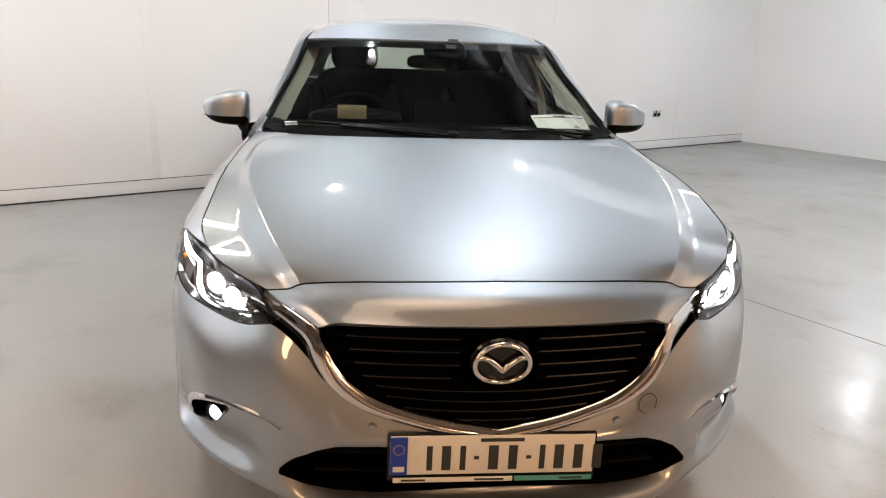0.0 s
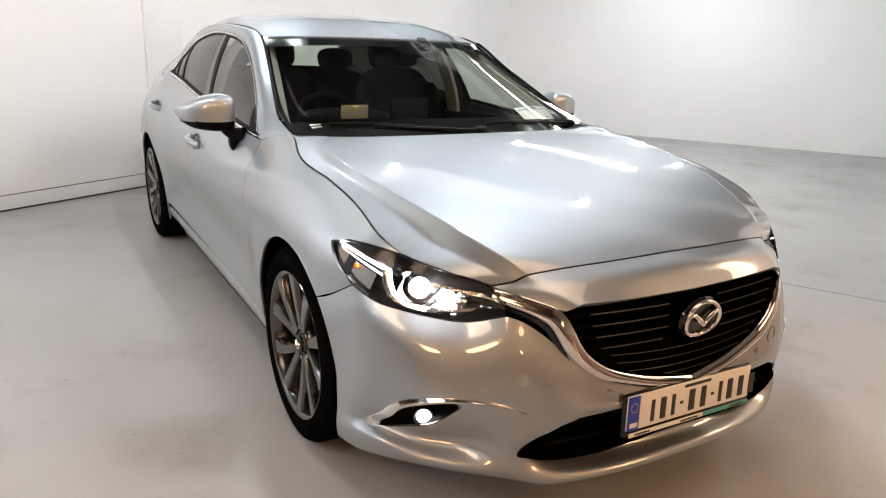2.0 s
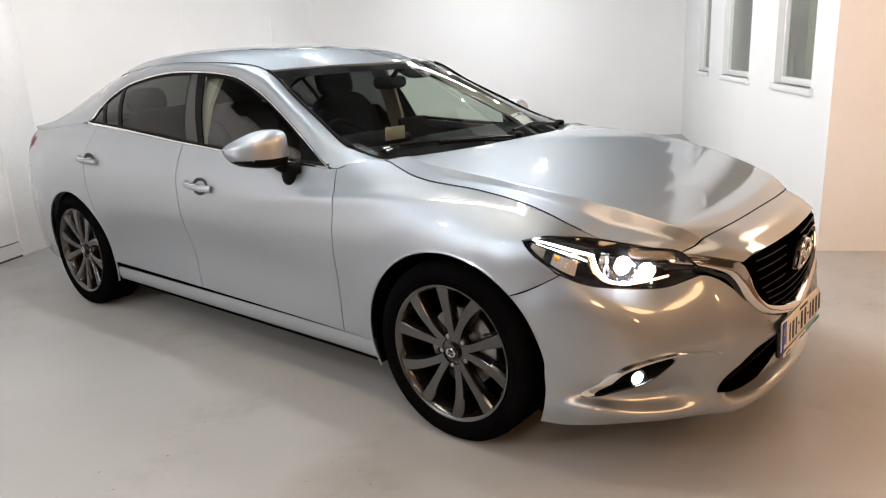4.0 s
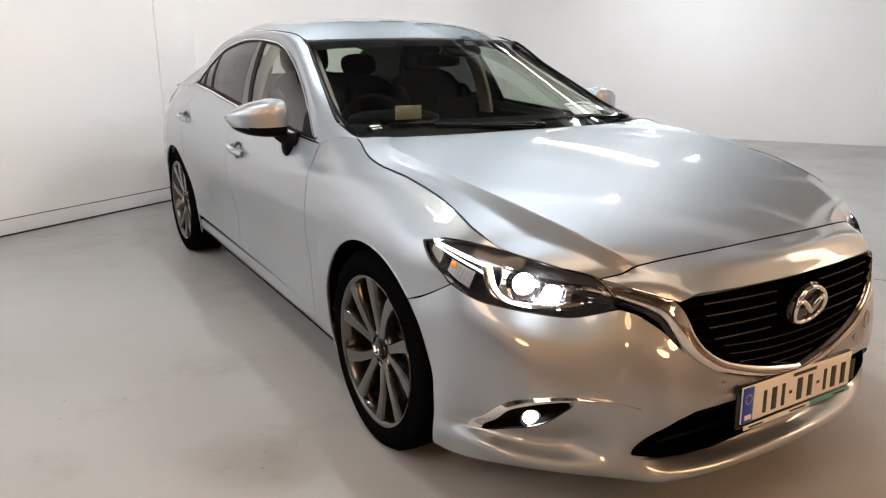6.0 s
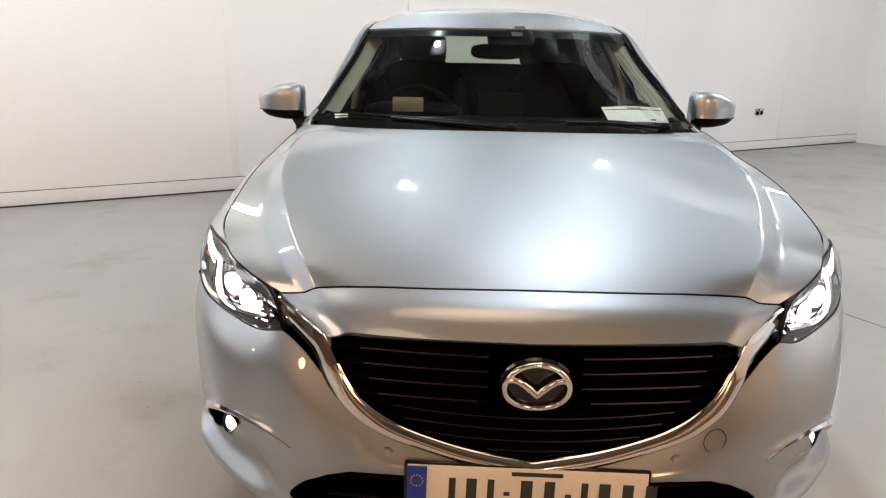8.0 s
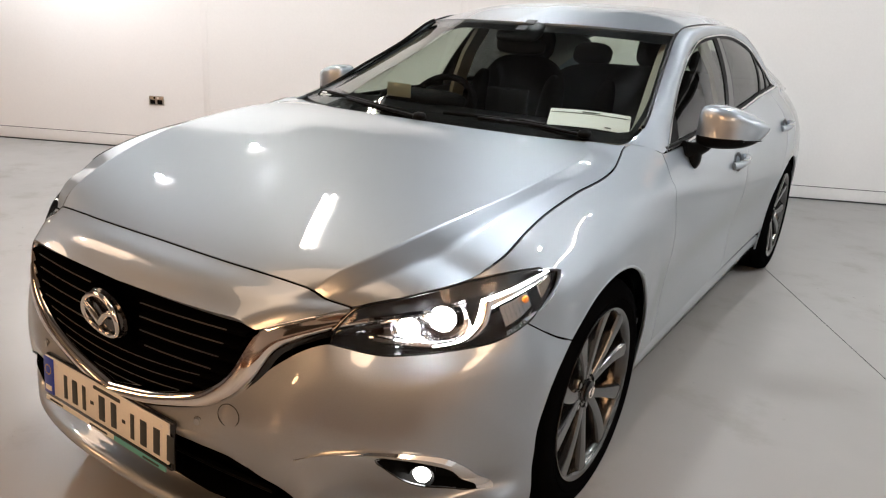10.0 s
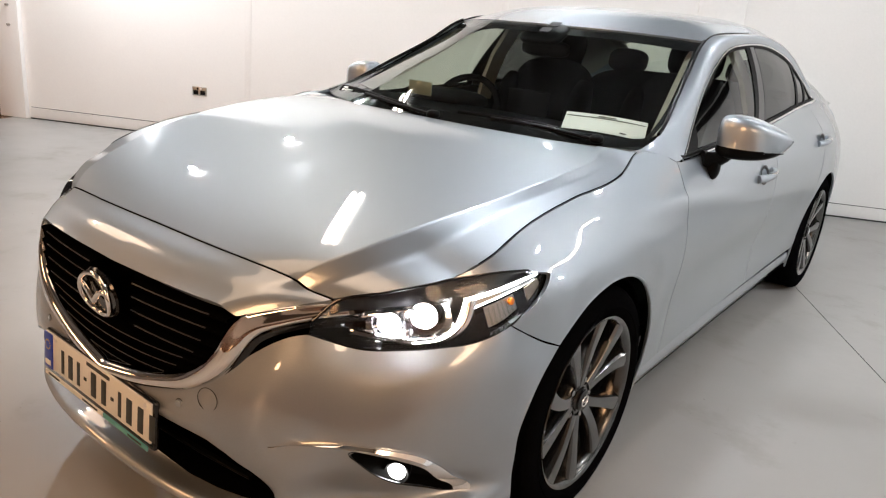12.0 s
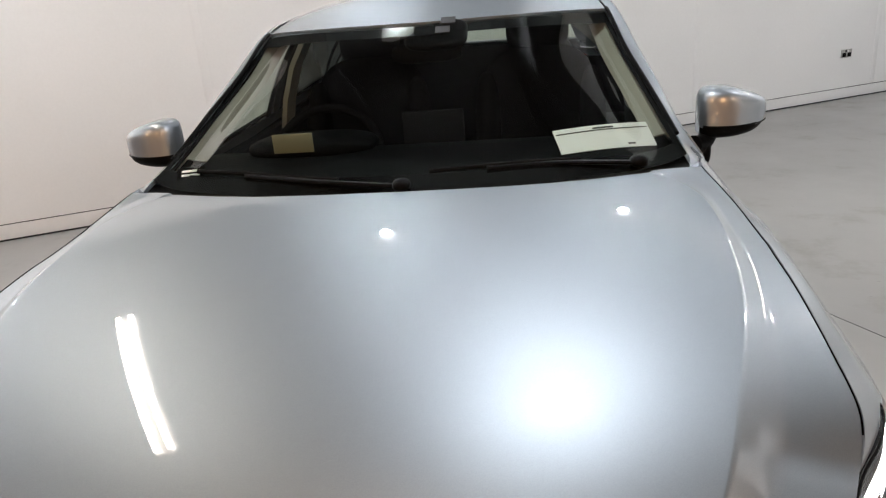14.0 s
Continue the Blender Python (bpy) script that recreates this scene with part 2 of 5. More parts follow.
def thick(geo, depth):
    """Gives a sheet a thickness behind it, with a closed rim."""
    p, faces = np.asarray(geo[0], float), geo[1]
    n = len(p)
    back = p - normals(p, faces) * depth
    seen = {}
    for f in faces:
        for a, b in zip(f, f[1:] + f[:1]):
            seen[(a, b)] = 1
    rim = [(b, a, a + n, b + n) for a, b in seen if (b, a) not in seen]
    return np.vstack([p, back]), faces + [tuple(i + n for i in reversed(f)) for f in faces] + rim


def cut(geo, outline, axes, refit=None):
    """Cuts the outline (a closed 2D ring, seen along the third axis) out of a sheet, splitting the faces that it crosses."""
    p, faces = np.asarray(geo[0], float), geo[1]
    a = np.array(outline, float)
    b = np.roll(a, -1, 0)
    ab = b - a
    q = p[:, axes]
    ap = q[:, None] - a
    t = np.clip((ap * ab).sum(-1) / ((ab**2).sum(-1) + 1e-12), 0, 1)
    far = np.linalg.norm(ap - t[..., None] * ab, axis=-1).min(1)
    x, y = q[:, :1], q[:, 1:]
    hit = ((a[:, 1] > y) != (b[:, 1] > y)) & (x < ab[:, 0] * (y - a[:, 1]) / np.where(np.abs(ab[:, 1]) < 1e-12, 1e-12, ab[:, 1]) + a[:, 0])
    d = np.where(hit.sum(1) % 2 == 1, -far, far)
    d = np.where(np.abs(d) < 1e-6, 1e-6, d)
    pts, made, kept = [tuple(v) for v in p], {}, []
    for f in faces:
        if all(d[i] > 0 for i in f):
            kept.append(f)
        elif any(d[i] > 0 for i in f):
            ring = []
            for i, j in zip(f, f[1:] + f[:1]):
                if d[i] > 0:
                    ring.append(i)
                if (d[i] > 0) != (d[j] > 0):
                    key = (min(i, j), max(i, j))
                    if key not in made:
                        k = d[key[0]] / (d[key[0]] - d[key[1]])
                        made[key] = len(pts)
                        pts.append(tuple(p[key[0]] + (p[key[1]] - p[key[0]]) * k))
                    ring.append(made[key])
            if len(ring) > 2:
                kept.append(tuple(ring))
    pts = np.array(pts)
    if refit:
        pts = refit(pts, np.arange(len(pts)) >= len(p))
    used = sorted({i for f in kept for i in f})
    to = {i: k for k, i in enumerate(used)}
    return pts[used], [tuple(to[i] for i in f) for f in kept]


def sweep(path, radii, sides=10, closed=False, flat=1.0, up=(0, 0, 1)):
    """A rod along a path; radii one or one per point; flat squeezes it along up."""
    p = np.array(path, float)
    n = len(p)
    r = np.broadcast_to(np.array(radii, float), (n,))
    tan = np.roll(p, -1, 0) - np.roll(p, 1, 0) if closed else np.gradient(p, axis=0)
    tan /= np.linalg.norm(tan, axis=1, keepdims=True) + 1e-12
    side = np.cross(tan, up)
    side /= np.linalg.norm(side, axis=1, keepdims=True) + 1e-9
    top = np.cross(side, tan)
    a = np.linspace(0, 2 * np.pi, sides, endpoint=False)
    pts = p[:, None] + r[:, None, None] * (np.cos(a)[None, :, None] * side[:, None] + flat * np.sin(a)[None, :, None] * top[:, None])
    faces = []
    for i in range(n if closed else n - 1):
        for k in range(sides):
            i2, k2 = (i + 1) % n, (k + 1) % sides
            faces.append((i * sides + k, i2 * sides + k, i2 * sides + k2, i * sides + k2))
    if not closed:
        faces += [tuple(range(sides)), tuple(reversed(range((n - 1) * sides, n * sides)))]
    return pts.reshape(-1, 3), faces


def turned(profile, sides=48, axis="x", caps=True):
    """A solid of revolution; profile of (along the axis, radius)."""
    prof = np.array(profile, float)
    a = np.linspace(0, 2 * np.pi, sides, endpoint=False)
    pts = np.zeros((len(prof), sides, 3))
    c, s = np.cos(a), np.sin(a)
    for i, (h, r) in enumerate(prof):
        ring = {"x": (0 * a + h, r * c, r * s), "z": (r * c, r * s, 0 * a + h), "y": (r * s, 0 * a + h, r * c)}[axis]
        pts[i] = np.stack(ring, 1)
    faces = []
    for i in range(len(prof) - 1):
        for k in range(sides):
            k2 = (k + 1) % sides
            faces.append((i * sides + k, i * sides + k2, (i + 1) * sides + k2, (i + 1) * sides + k))
    if caps:
        for i, turn in ((0, True), (len(prof) - 1, False)):
            if prof[i][1] > 1e-4:
                ring = [i * sides + k for k in range(sides)]
                faces.append(tuple(reversed(ring)) if turn else tuple(ring))
    return pts.reshape(-1, 3), faces


def block(cx, cy, cz, sx, sy, sz, bevel=0.0, segments=2):
    """A box with softened edges."""
    bm = bmesh.new()
    bmesh.ops.create_cube(bm, size=1.0, matrix=Matrix.Translation((cx, cy, cz)) @ Matrix.Diagonal((sx, sy, sz, 1)))
    if bevel:
        bmesh.ops.bevel(bm, geom=bm.edges[:], offset=bevel, segments=segments, affect="EDGES", profile=0.5)
    bm.verts.index_update()
    out = np.array([v.co[:] for v in bm.verts]), [tuple(v.index for v in f.verts) for f in bm.faces]
    bm.free()
    return out


def pillow(cx, cy, cz, sx, sy, sz, power=3.5, n=20):
    """A cushion-like rounded block."""
    u = np.linspace(-np.pi / 2, np.pi / 2, n)
    v = np.linspace(0, 2 * np.pi, 2 * n, endpoint=False)
    e = 2 / power

    def pw(t):
        return np.sign(t) * np.abs(t) ** e
    pts = np.array([[(cx + sx / 2 * pw(np.cos(a)) * pw(np.cos(b)), cy + sy / 2 * pw(np.cos(a)) * pw(np.sin(b)), cz + sz / 2 * pw(np.sin(a))) for b in v] for a in u])
    m = 2 * n
    faces = [(i * m + k, i * m + (k + 1) % m, (i + 1) * m + (k + 1) % m, (i + 1) * m + k) for i in range(n - 1) for k in range(m)]
    return pts.reshape(-1, 3), faces


def strip(a, b, flip=False):
    """A ribbon between two curves of as many points."""
    return sheet(np.stack([np.asarray(a), np.asarray(b)]), flip)


def prism(outline, depth, m):
    """A flat plate: a 2D outline in the local xy plane, from z 0 to depth, at the pose m."""
    o = np.array(outline, float)
    n = len(o)
    pts = np.vstack([np.c_[o, np.zeros(n)], np.c_[o, np.full(n, depth)]])
    faces = [tuple(reversed(range(n))), tuple(range(n, 2 * n))] + [(i, (i + 1) % n, (i + 1) % n + n, i + n) for i in range(n)]
    return moved((pts, faces), m)


def mesh_of(geo, mat, sharp=38):
    me = bpy.data.meshes.new("mesh")
    me.from_pydata([tuple(map(float, v)) for v in geo[0]], [], geo[1])
    me.validate()
    me.update()
    for f in me.polygons:
        f.use_smooth = True
    me.set_sharp_from_angle(angle=radians(sharp))
    me.materials.append(mat)
    return me


def part(name, geo, mat, parent, label="", sharp=38):
    ob = new(name, mesh_of(geo, mat, sharp))
    ob.parent = parent
    return tagged(ob, label)


def thing(name, geo, mat, label, category, kind="", group="", sharp=38):
    return tagged(new(name, mesh_of(geo, mat, sharp)), label, category, group, kind)


def holder(name, label, category, group="", m=None):
    ob = new(name)
    if m is not None:
        ob.matrix_basis = m
    return tagged(ob, label, category, group)


# ---- the room: local x along the long wall, local y behind it ----
ROOM = pose(0, 4.94, 0, 0, 0, 28.15)


def room_block(x0, x1, y0, y1, z0, z1, bevel=0.0):
    return moved(block((x0 + x1) / 2, (y0 + y1) / 2, (z0 + z1) / 2, x1 - x0, y1 - y0, z1 - z0, bevel), ROOM)


def quad_wall(a, b, z0, z1, depth):
    """A wall between two local plan points, with its thickness to the left of a to b."""
    a, b = np.array(a, float), np.array(b, float)
    d = (b - a) / np.linalg.norm(b - a)
    n = np.array([-d[1], d[0]]) * depth
    ring = [a, b, b + n, a + n]
    return moved(prism(ring, z1 - z0, Matrix.Translation((0, 0, z0))), ROOM)


def structure(name, geo, mat, label, category="", sharp=30):
    return thing(name, geo, mat, label, category or name.split("_")[0], "structure", "", sharp)


H = CEILING
structure("floor", room_block(-7.3, 7.2, -7.2, 0.3, -0.1, 0.0), FLOOR, "grey painted concrete floor, worn and stained, with a soft gloss")
hall = structure("floor_hall", room_block(-24, 12, -18, 15, -0.14, -0.006), BROWN, "brown painted hall floor beyond the showroom bay", "floor")
wall_a = structure("wall_long", room_block(-7.15, -0.72, 0.0, 0.25, 0, H), WALL, "white painted plasterboard wall with fine vertical joints", "wall")
structure("wall_long_rear", room_block(-0.34, 6.6, 0.03, 0.25, 0, H), WALL, "white painted plasterboard wall behind the car", "wall")
structure("pilaster", room_block(-0.72, -0.34, -0.025, 0.25, 0, H, 0.006), TRIM, "white boxed-in column between two wall panels", "column")
structure("wall_end", quad_wall((6.95, -6.2), (6.2, 0.15), 0, H, -0.25), WALL, "white painted end wall", "wall")
structure("wall_pier", room_block(-7.45, -7.15, -0.05, 0.3, 0, H, 0.01), WALL, "white plastered pier at the end of the long wall", "wall")
structure("ceiling", room_block(-24, 12, -18, 15, H, H + 0.1), ROOFING, "pale grey warehouse ceiling", "ceiling")
structure("wall_back", room_block(-24, 12, -18, -17.8, 0, H), WALL, "plain hall wall", "wall")
structure("wall_side", room_block(-24, -23.8, -18, 15, 0, H), WALL, "plain hall wall", "wall")
structure("wall_far", room_block(-24, -7.45, 14.8, 15, 0, H), BROWN, "plain dim hall wall", "wall")
structure("wall_east", room_block(11.8, 12, -18, 0.2, 0, H), WALL, "plain hall wall", "wall")

# skirting boards, with a fine dark strip on top as the groove's shadow
structure("baseboard_long", room_block(-7.12, -0.72, -0.018, -0.001, 0, 0.115, 0.004), TRIM, "white painted skirting board", "skirting")
structure("baseboard_rear", room_block(-0.34, 6.35, 0.012, 0.029, 0, 0.115, 0.004), TRIM, "white painted skirting board", "skirting")
structure("baseboard_end", quad_wall((6.925, -5.95), (6.23, 0.0), 0, 0.26, -0.02), TRIM, "tall white painted skirting board", "skirting")

# dark strips stand in for the shadow lines at the skirting's foot and top
for name, a, b, y in (("trim_long", -7.12, -0.72, 0.0), ("trim_rear", -0.34, 6.35, 0.03)):
    structure(name, join(room_block(a, b, y - 0.0205, y - 0.001, 0.0005, 0.013), room_block(a, b, y - 0.006, y + 0.001, 0.1152, 0.120)), BEAM, "dark strips painted as shadow lines along the foot and top of the skirting", "trim")
structure("trim_end", join(quad_wall((6.922, -5.95), (6.227, 0.0), 0.0005, 0.010, -0.003), quad_wall((6.928, -5.95), (6.233, 0.0), 0.2602, 0.264, -0.006)), BEAM, "dark strips painted as shadow lines along the foot and top of the skirting", "trim")

# plasterboard joints: shallow cover strips along the long wall
for i, x in enumerate((-4.75, -2.35, 2.2, 4.6)):
    y0 = 0.0 if x < -0.5 else 0.03
    structure("trim", room_block(x - 0.03, x + 0.03, y0 - 0.003, y0 + 0.01, 0.116, H, 0.0015), WALL, "flush painted joint strip in the wall", "trim")

# the office block with its windows
OX0, OX1, OY = -0.40, 7.2, -5.95
openings = [(0.06, 1.10), (2.10, 3.50), (4.48, 5.32)]
Z0, Z1 = 1.05, 2.25
xs = [OX0] + [v for o in openings for v in o] + [OX1]
pieces = [room_block(xs[i], xs[i + 1], OY - 0.14, OY, 0, H) for i in range(0, len(xs), 2)]
pieces += [room_block(a, b, OY - 0.14, OY, 0, Z0) for a, b in openings] + [room_block(a, b, OY - 0.14, OY, Z1, H) for a, b in openings]
structure("wall_office", join(*pieces), WALL, "white painted office wall with three window openings", "wall")
structure("wall_office_side", room_block(OX0, OX0 + 0.14, -9.5, OY - 0.14, 0, H), WALL, "white painted side of the office", "wall")
structure("wall_office_back", room_block(OX0, OX1, -9.6, -9.5, 0, H), WALL, "white painted back of the office", "wall")
for k, (a, b) in enumerate(openings):
    w = tagged(new("window_%d" % (k + 1)), "white framed office window with a drawn blind" if k == 0 else "white framed office window, pale inside", "window", "", "structure")
    c = 0.05
    part("window_frame", join(room_block(a, b, OY - 0.11, OY - 0.05, Z0, Z0 + c, 0.004), room_block(a, b, OY - 0.11, OY - 0.05, Z1 - c, Z1, 0.004),
                              room_block(a, a + c, OY - 0.11, OY - 0.05, Z0 + c, Z1 - c, 0.004), room_block(b - c, b, OY - 0.11, OY - 0.05, Z0 + c, Z1 - c, 0.004)), TRIM, w)
    part("pane", room_block(a + c, b - c, OY - 0.085, OY - 0.08, Z0 + c, Z1 - c), SIDE_GLASS, w)
    part("window_sill", room_block(a - 0.06, b + 0.06, OY - 0.05, OY + 0.028, Z0 - 0.05, Z0, 0.005), TRIM, w)
    if k == 0:
        n = 9
        for i in range(n):
            x = a + 0.07 + (b - a - 0.14) * (i + 0.5) / n
            part("blind_slat", moved(block(x, OY - 0.22, (Z0 + Z1) / 2, 0.11, 0.012, Z1 - Z0, 0.004), ROOM), BLIND, w)
    else:
        part("gasket", room_block(a + 0.045, a + 0.065, OY - 0.05, OY - 0.045, Z0 + c, Z1 - c), BLACK, w)


def socket(x, y, z):
    """A double wall socket."""
    s = holder("wall_socket", "brushed metal double socket on the white wall", "socket", "wall sockets", ROOM @ pose(x, y, z))
    part("plate", block(0, -0.006, 0, 0.146, 0.012, 0.086, 0.003), METALPLATE, s)
    for dx in (-0.036, 0.036):
        part("insert", block(dx, -0.013, -0.012, 0.05, 0.004, 0.042, 0.002), BLACK, s)
        part("switch", block(dx * 0.45, -0.0135, 0.026, 0.018, 0.006, 0.022, 0.002), TRIM if dx > 0 else BLACK, s)
    for dx, dz in ((-0.036, -0.004), (0.036, -0.004)):
        part("slot", block(dx, -0.0155, dz, 0.012, 0.002, 0.008), GLOSSBLACK, s)
    return s


socket(-5.25, 0.0, 0.47)
socket(4.17, 0.03, 0.48)
conduit = holder("blanked_switch", "two small metal pipe ends in the white pier", "fitting", "", ROOM @ pose(-7.25, -0.05, 0.92))
for dz in (0.0, 0.19):
    part("pipe_end", moved(turned([(-0.03, 0.012), (0.0, 0.012), (0.0, 0.007), (-0.02, 0.007)], 14, "y"), Matrix.Translation((0, 0.0, dz))), METALPLATE, conduit)

# saw-cut joint in the floor
structure("floor_joint", moved(block(0, 0, 0.0006, 0.003, 5.2, 0.0012), pose(1.37, 2.0, 0, 0, 0, 29.5)), BEAM, "thin dark saw-cut joint in the floor paint", "joint")

# ---- beyond the open end ----
post = holder("hazard_post", "steel post wrapped in yellow and rust striped hazard tape", "post", "", ROOM @ pose(-13.36, 5.86, 0, 0, 0, 43))
part("core", block(0, 0, 1.42, 0.42, 0.22, 2.84, 0.01), ORANGE, post)
for i in range(11):
    stripe = np.array([(-0.16, 0.0), (0.16, 0.16), (0.16, 0.29), (-0.16, 0.13)])
    part("stripe", prism(stripe, 0.006, pose(0, -0.109, 0.10 + i * 0.25, 90, 0, 0)), YELLOW, post)
for x in (-0.19, 0.19):
    part("edge_strip", block(x, -0.112, 1.42, 0.045, 0.012, 2.8, 0.003), BLIND, post)
part("foot", block(0, 0, 0.02, 0.50, 0.30, 0.05, 0.01), METALPLATE, post)
structure("floor_marking", moved(block(0, 0, -0.004, 7.0, 1.3, 0.004), ROOM @ pose(-11.9, 4.35, 0, 0, 0, 38)), BLIND, "pale painted strip across the brown hall floor", "marking")


def parked_car(m):
    """A pale car seen side-on, far beyond the open end."""
    c = holder("parked_car", "white car parked in the dim hall behind the striped post", "car", "", m)

    def arch(cx, n=14):
        return [(cx + 0.46 * math.cos(t), 0.40 + 0.46 * math.sin(t)) for t in np.linspace(-0.2, math.pi + 0.2, n)]
    outline = [(-0.95, 0.42), (-0.97, 0.62), (-0.90, 0.84), (-0.70, 0.96), (0.55, 1.08), (2.9, 1.12), (3.45, 1.06), (3.60, 0.80), (3.58, 0.36)] + arch(2.65) + arch(0.0)
    part("body", prism(outline, 1.78, pose(0, 1.78, 0, 90, 0, 0)), WALL, c)
    cabin = [(0.35, 1.05), (0.95, 1.50), (1.30, 1.60), (2.50, 1.60), (3.05, 1.40), (3.35, 1.08)]
    part("cabin", prism(cabin, 1.46, pose(0, 1.62, 0, 90, 0, 0)), WALL, c)
    for pane_ring in ([(0.55, 1.12), (1.02, 1.47), (1.75, 1.52), (1.75, 1.14)], [(1.83, 1.14), (1.83, 1.52), (2.45, 1.52), (3.0, 1.15)]):
        part("side_window", prism(pane_ring, 0.012, pose(0, 0.158, 0, 90, 0, 0)), GLOSSBLACK, c)
    part("sill", block(1.3, 0.06, 0.30, 1.7, 0.08, 0.12, 0.02), BLACK, c)
    part("headlamp", block(-0.80, 0.02, 0.80, 0.26, 0.06, 0.10, 0.02), LAMP_SILVER, c)
    for x in (0.0, 2.65):
        for y in (0.12, 1.66):
            w = part("wheel", moved(turned([(-0.10, 0.25), (-0.11, 0.34), (-0.07, 0.38), (0.07, 0.38), (0.11, 0.34), (0.10, 0.25)], 32, "y"), Matrix.Translation((x, y, 0.38))), RUBBER, c)
            part("rim", moved(turned([(-0.105, 0.0), (-0.112, 0.10), (-0.104, 0.24)], 28, "y", False), Matrix.Translation((x, y, 0.38))), ALLOY, w)


parked_car(ROOM @ pose(-16.45, 9.05, 0, 0, 0, 43))

# ---- ceiling fittings ----
# the far left and right lamps are unseen additions that brighten walls and floor
SPOTS = [(0.40, 0.46, 62), (1.95, 1.25, 32), (-0.5, 2.0, 50), (0.92, 2.6, 40), (2.6, 3.2, 26), (3.6, 2.0, 40), (5.2, 4.1, 125),
         (-3.0, 1.8, 40), (-3.1, 0.75, 22), (-5.0, 1.5, 98), (-3.6, -1.2, 16), (-5.8, -1.2, 55)]
for k, (x, y, watts) in enumerate(SPOTS):
    f = holder("ceiling_lamp", "round white LED lamp hanging under the ceiling, the outer ones added unseen", "lamp", "ceiling lamps", pose(x, y, LAMP_Z + 0.1))
    part("rod", sweep([(0, 0, 0), (0, 0, H - LAMP_Z - 0.1)], 0.012, 8), TRIM, f)
    part("housing", turned([(-0.10, 0.10), (-0.07, 0.11), (-0.02, 0.09), (0.0, 0.05)], 28, "z"), TRIM, f)
    part("diffuser", turned([(-0.106, 0.0), (-0.106, 0.085), (-0.1, 0.09)], 28, "z", False), TRIM, f)
    bulb(x, y, LAMP_Z - 0.06, 0.032 if k else 0.085, watts, (0.93, 0.963, 1.0))


def batten(x, y, z, turn, length=1.5, watts=22, tint=(1.0, 0.9, 0.76)):
    f = holder("tube_light", "twin fluorescent tube batten under the ceiling", "lamp", "tube lights", pose(x, y, z, 0, 0, turn))
    for dx in (-0.4, 0.4):
        part("rod", sweep([(dx, 0, 0.05), (dx, 0, H - z)], 0.006, 8), TRIM, f)
    part("tray", block(0, 0, 0.03, length + 0.04, 0.12, 0.05, 0.008), TRIM, f)
    for dy in (-0.03, 0.03):
        part("tube", sweep([(-length / 2, dy, -0.012), (length / 2, dy, -0.012)], 0.013, 10), TUBE_LIGHT, f)
    side_step = Matrix.Rotation(radians(turn), 3, "Z") @ Vector((0, 0.03, 0))
    for k in (-1, 1):
        lamp(x + k * side_step.x, y + k * side_step.y, z - 0.03, length, watts / 2, tint, 0.024, turn)


batten(2.82, 2.5, LAMP_Z, -66, 1.2, 12)
batten(-1.46, 0.7, LAMP_Z, -62, 1.2, 12)
# unseen pendants, added to warm the car's front, the floor and the hall walls
for k, (x, y, watts) in enumerate(((1.45, -3.25, 82), (-1.45, -3.45, 52), (-5.0, -4.3, 110), (2.9, -1.5, 44), (-2.6, -1.3, 28), (9.2, -6.0, 90), (1.3, -10.2, 130), (-6.2, -13.1, 110), (-0.1, -0.95, 20))):
    f = holder("added_hall_light", "unseen round warm pendant light, added under the hall ceiling", "lamp", "hall lights", pose(x, y, H))
    part("cord", sweep([(0, 0, 0), (0, 0, 2.62 - H)], 0.006, 6), BLACK, f)
    part("shade", moved(turned([(-0.18, 0.40), (-0.16, 0.24), (-0.14, 0.06), (-0.13, 0.02)], 28, "z", False), Matrix.Translation((0, 0, 2.75 - H))), TRIM, f)
    near = k in (3, 4, 8)
    bulb(x, y, 2.2 if near else 2.05, 0.55 if k == 8 else 0.4, watts, (1.0, 0.70, 0.47) if near else (1.0, 0.56, 0.28))
lamp(-13.2, 1.6, H - 0.15, 0.5, 110, (1.0, 0.66, 0.38))
lamp(-16.5, 6.5, H - 0.15, 0.5, 60, (1.0, 0.72, 0.45))
office_lamp = ROOM @ Vector((2.6, -7.4, 0))
lamp(office_lamp.x, office_lamp.y, H - 0.05, 1.2, 70, (1.0, 0.97, 0.92))
# dark purlins run out from the long wall
for x in (-5.6, -4.0, -2.4, -0.8, 0.7, 1.7, 2.7, 3.7, 4.7):
    structure("ceiling_beam", room_block(x - 0.14, x + 0.14, -9.0, -0.02, H - 0.24, H - 0.003, 0.004), BEAM, "dark steel beam under the ceiling", "beam")
# unseen white boards added on the office side, reflected as stripes in the windscreen
structure("ceiling_lining", join(*[room_block(x, x + 0.44, -5.9, -0.05, H - 0.03, H - 0.004, 0.004) for x in (0.0, 0.98, 1.98, 2.98, 3.98, 5.0)]), WALL, "unseen white boards between the ceiling beams, added to reflect as pale stripes", "ceiling")

# ---- the car: it faces -y, the front axle at y 0 ----
car = holder("car", "silver metallic saloon car with lit headlights, parked on the floor", "car")
AXLE_Z, WHEELBASE = 0.342, 2.86
SIDES = (1, -1)


def side(geo, s):
    return geo if s > 0 else mirrored(geo)


def both(name, geo, mat, label="", sharp=38, parent=None):
    return [part(name, side(geo, s), mat, parent or car, label, sharp) for s in SIDES]


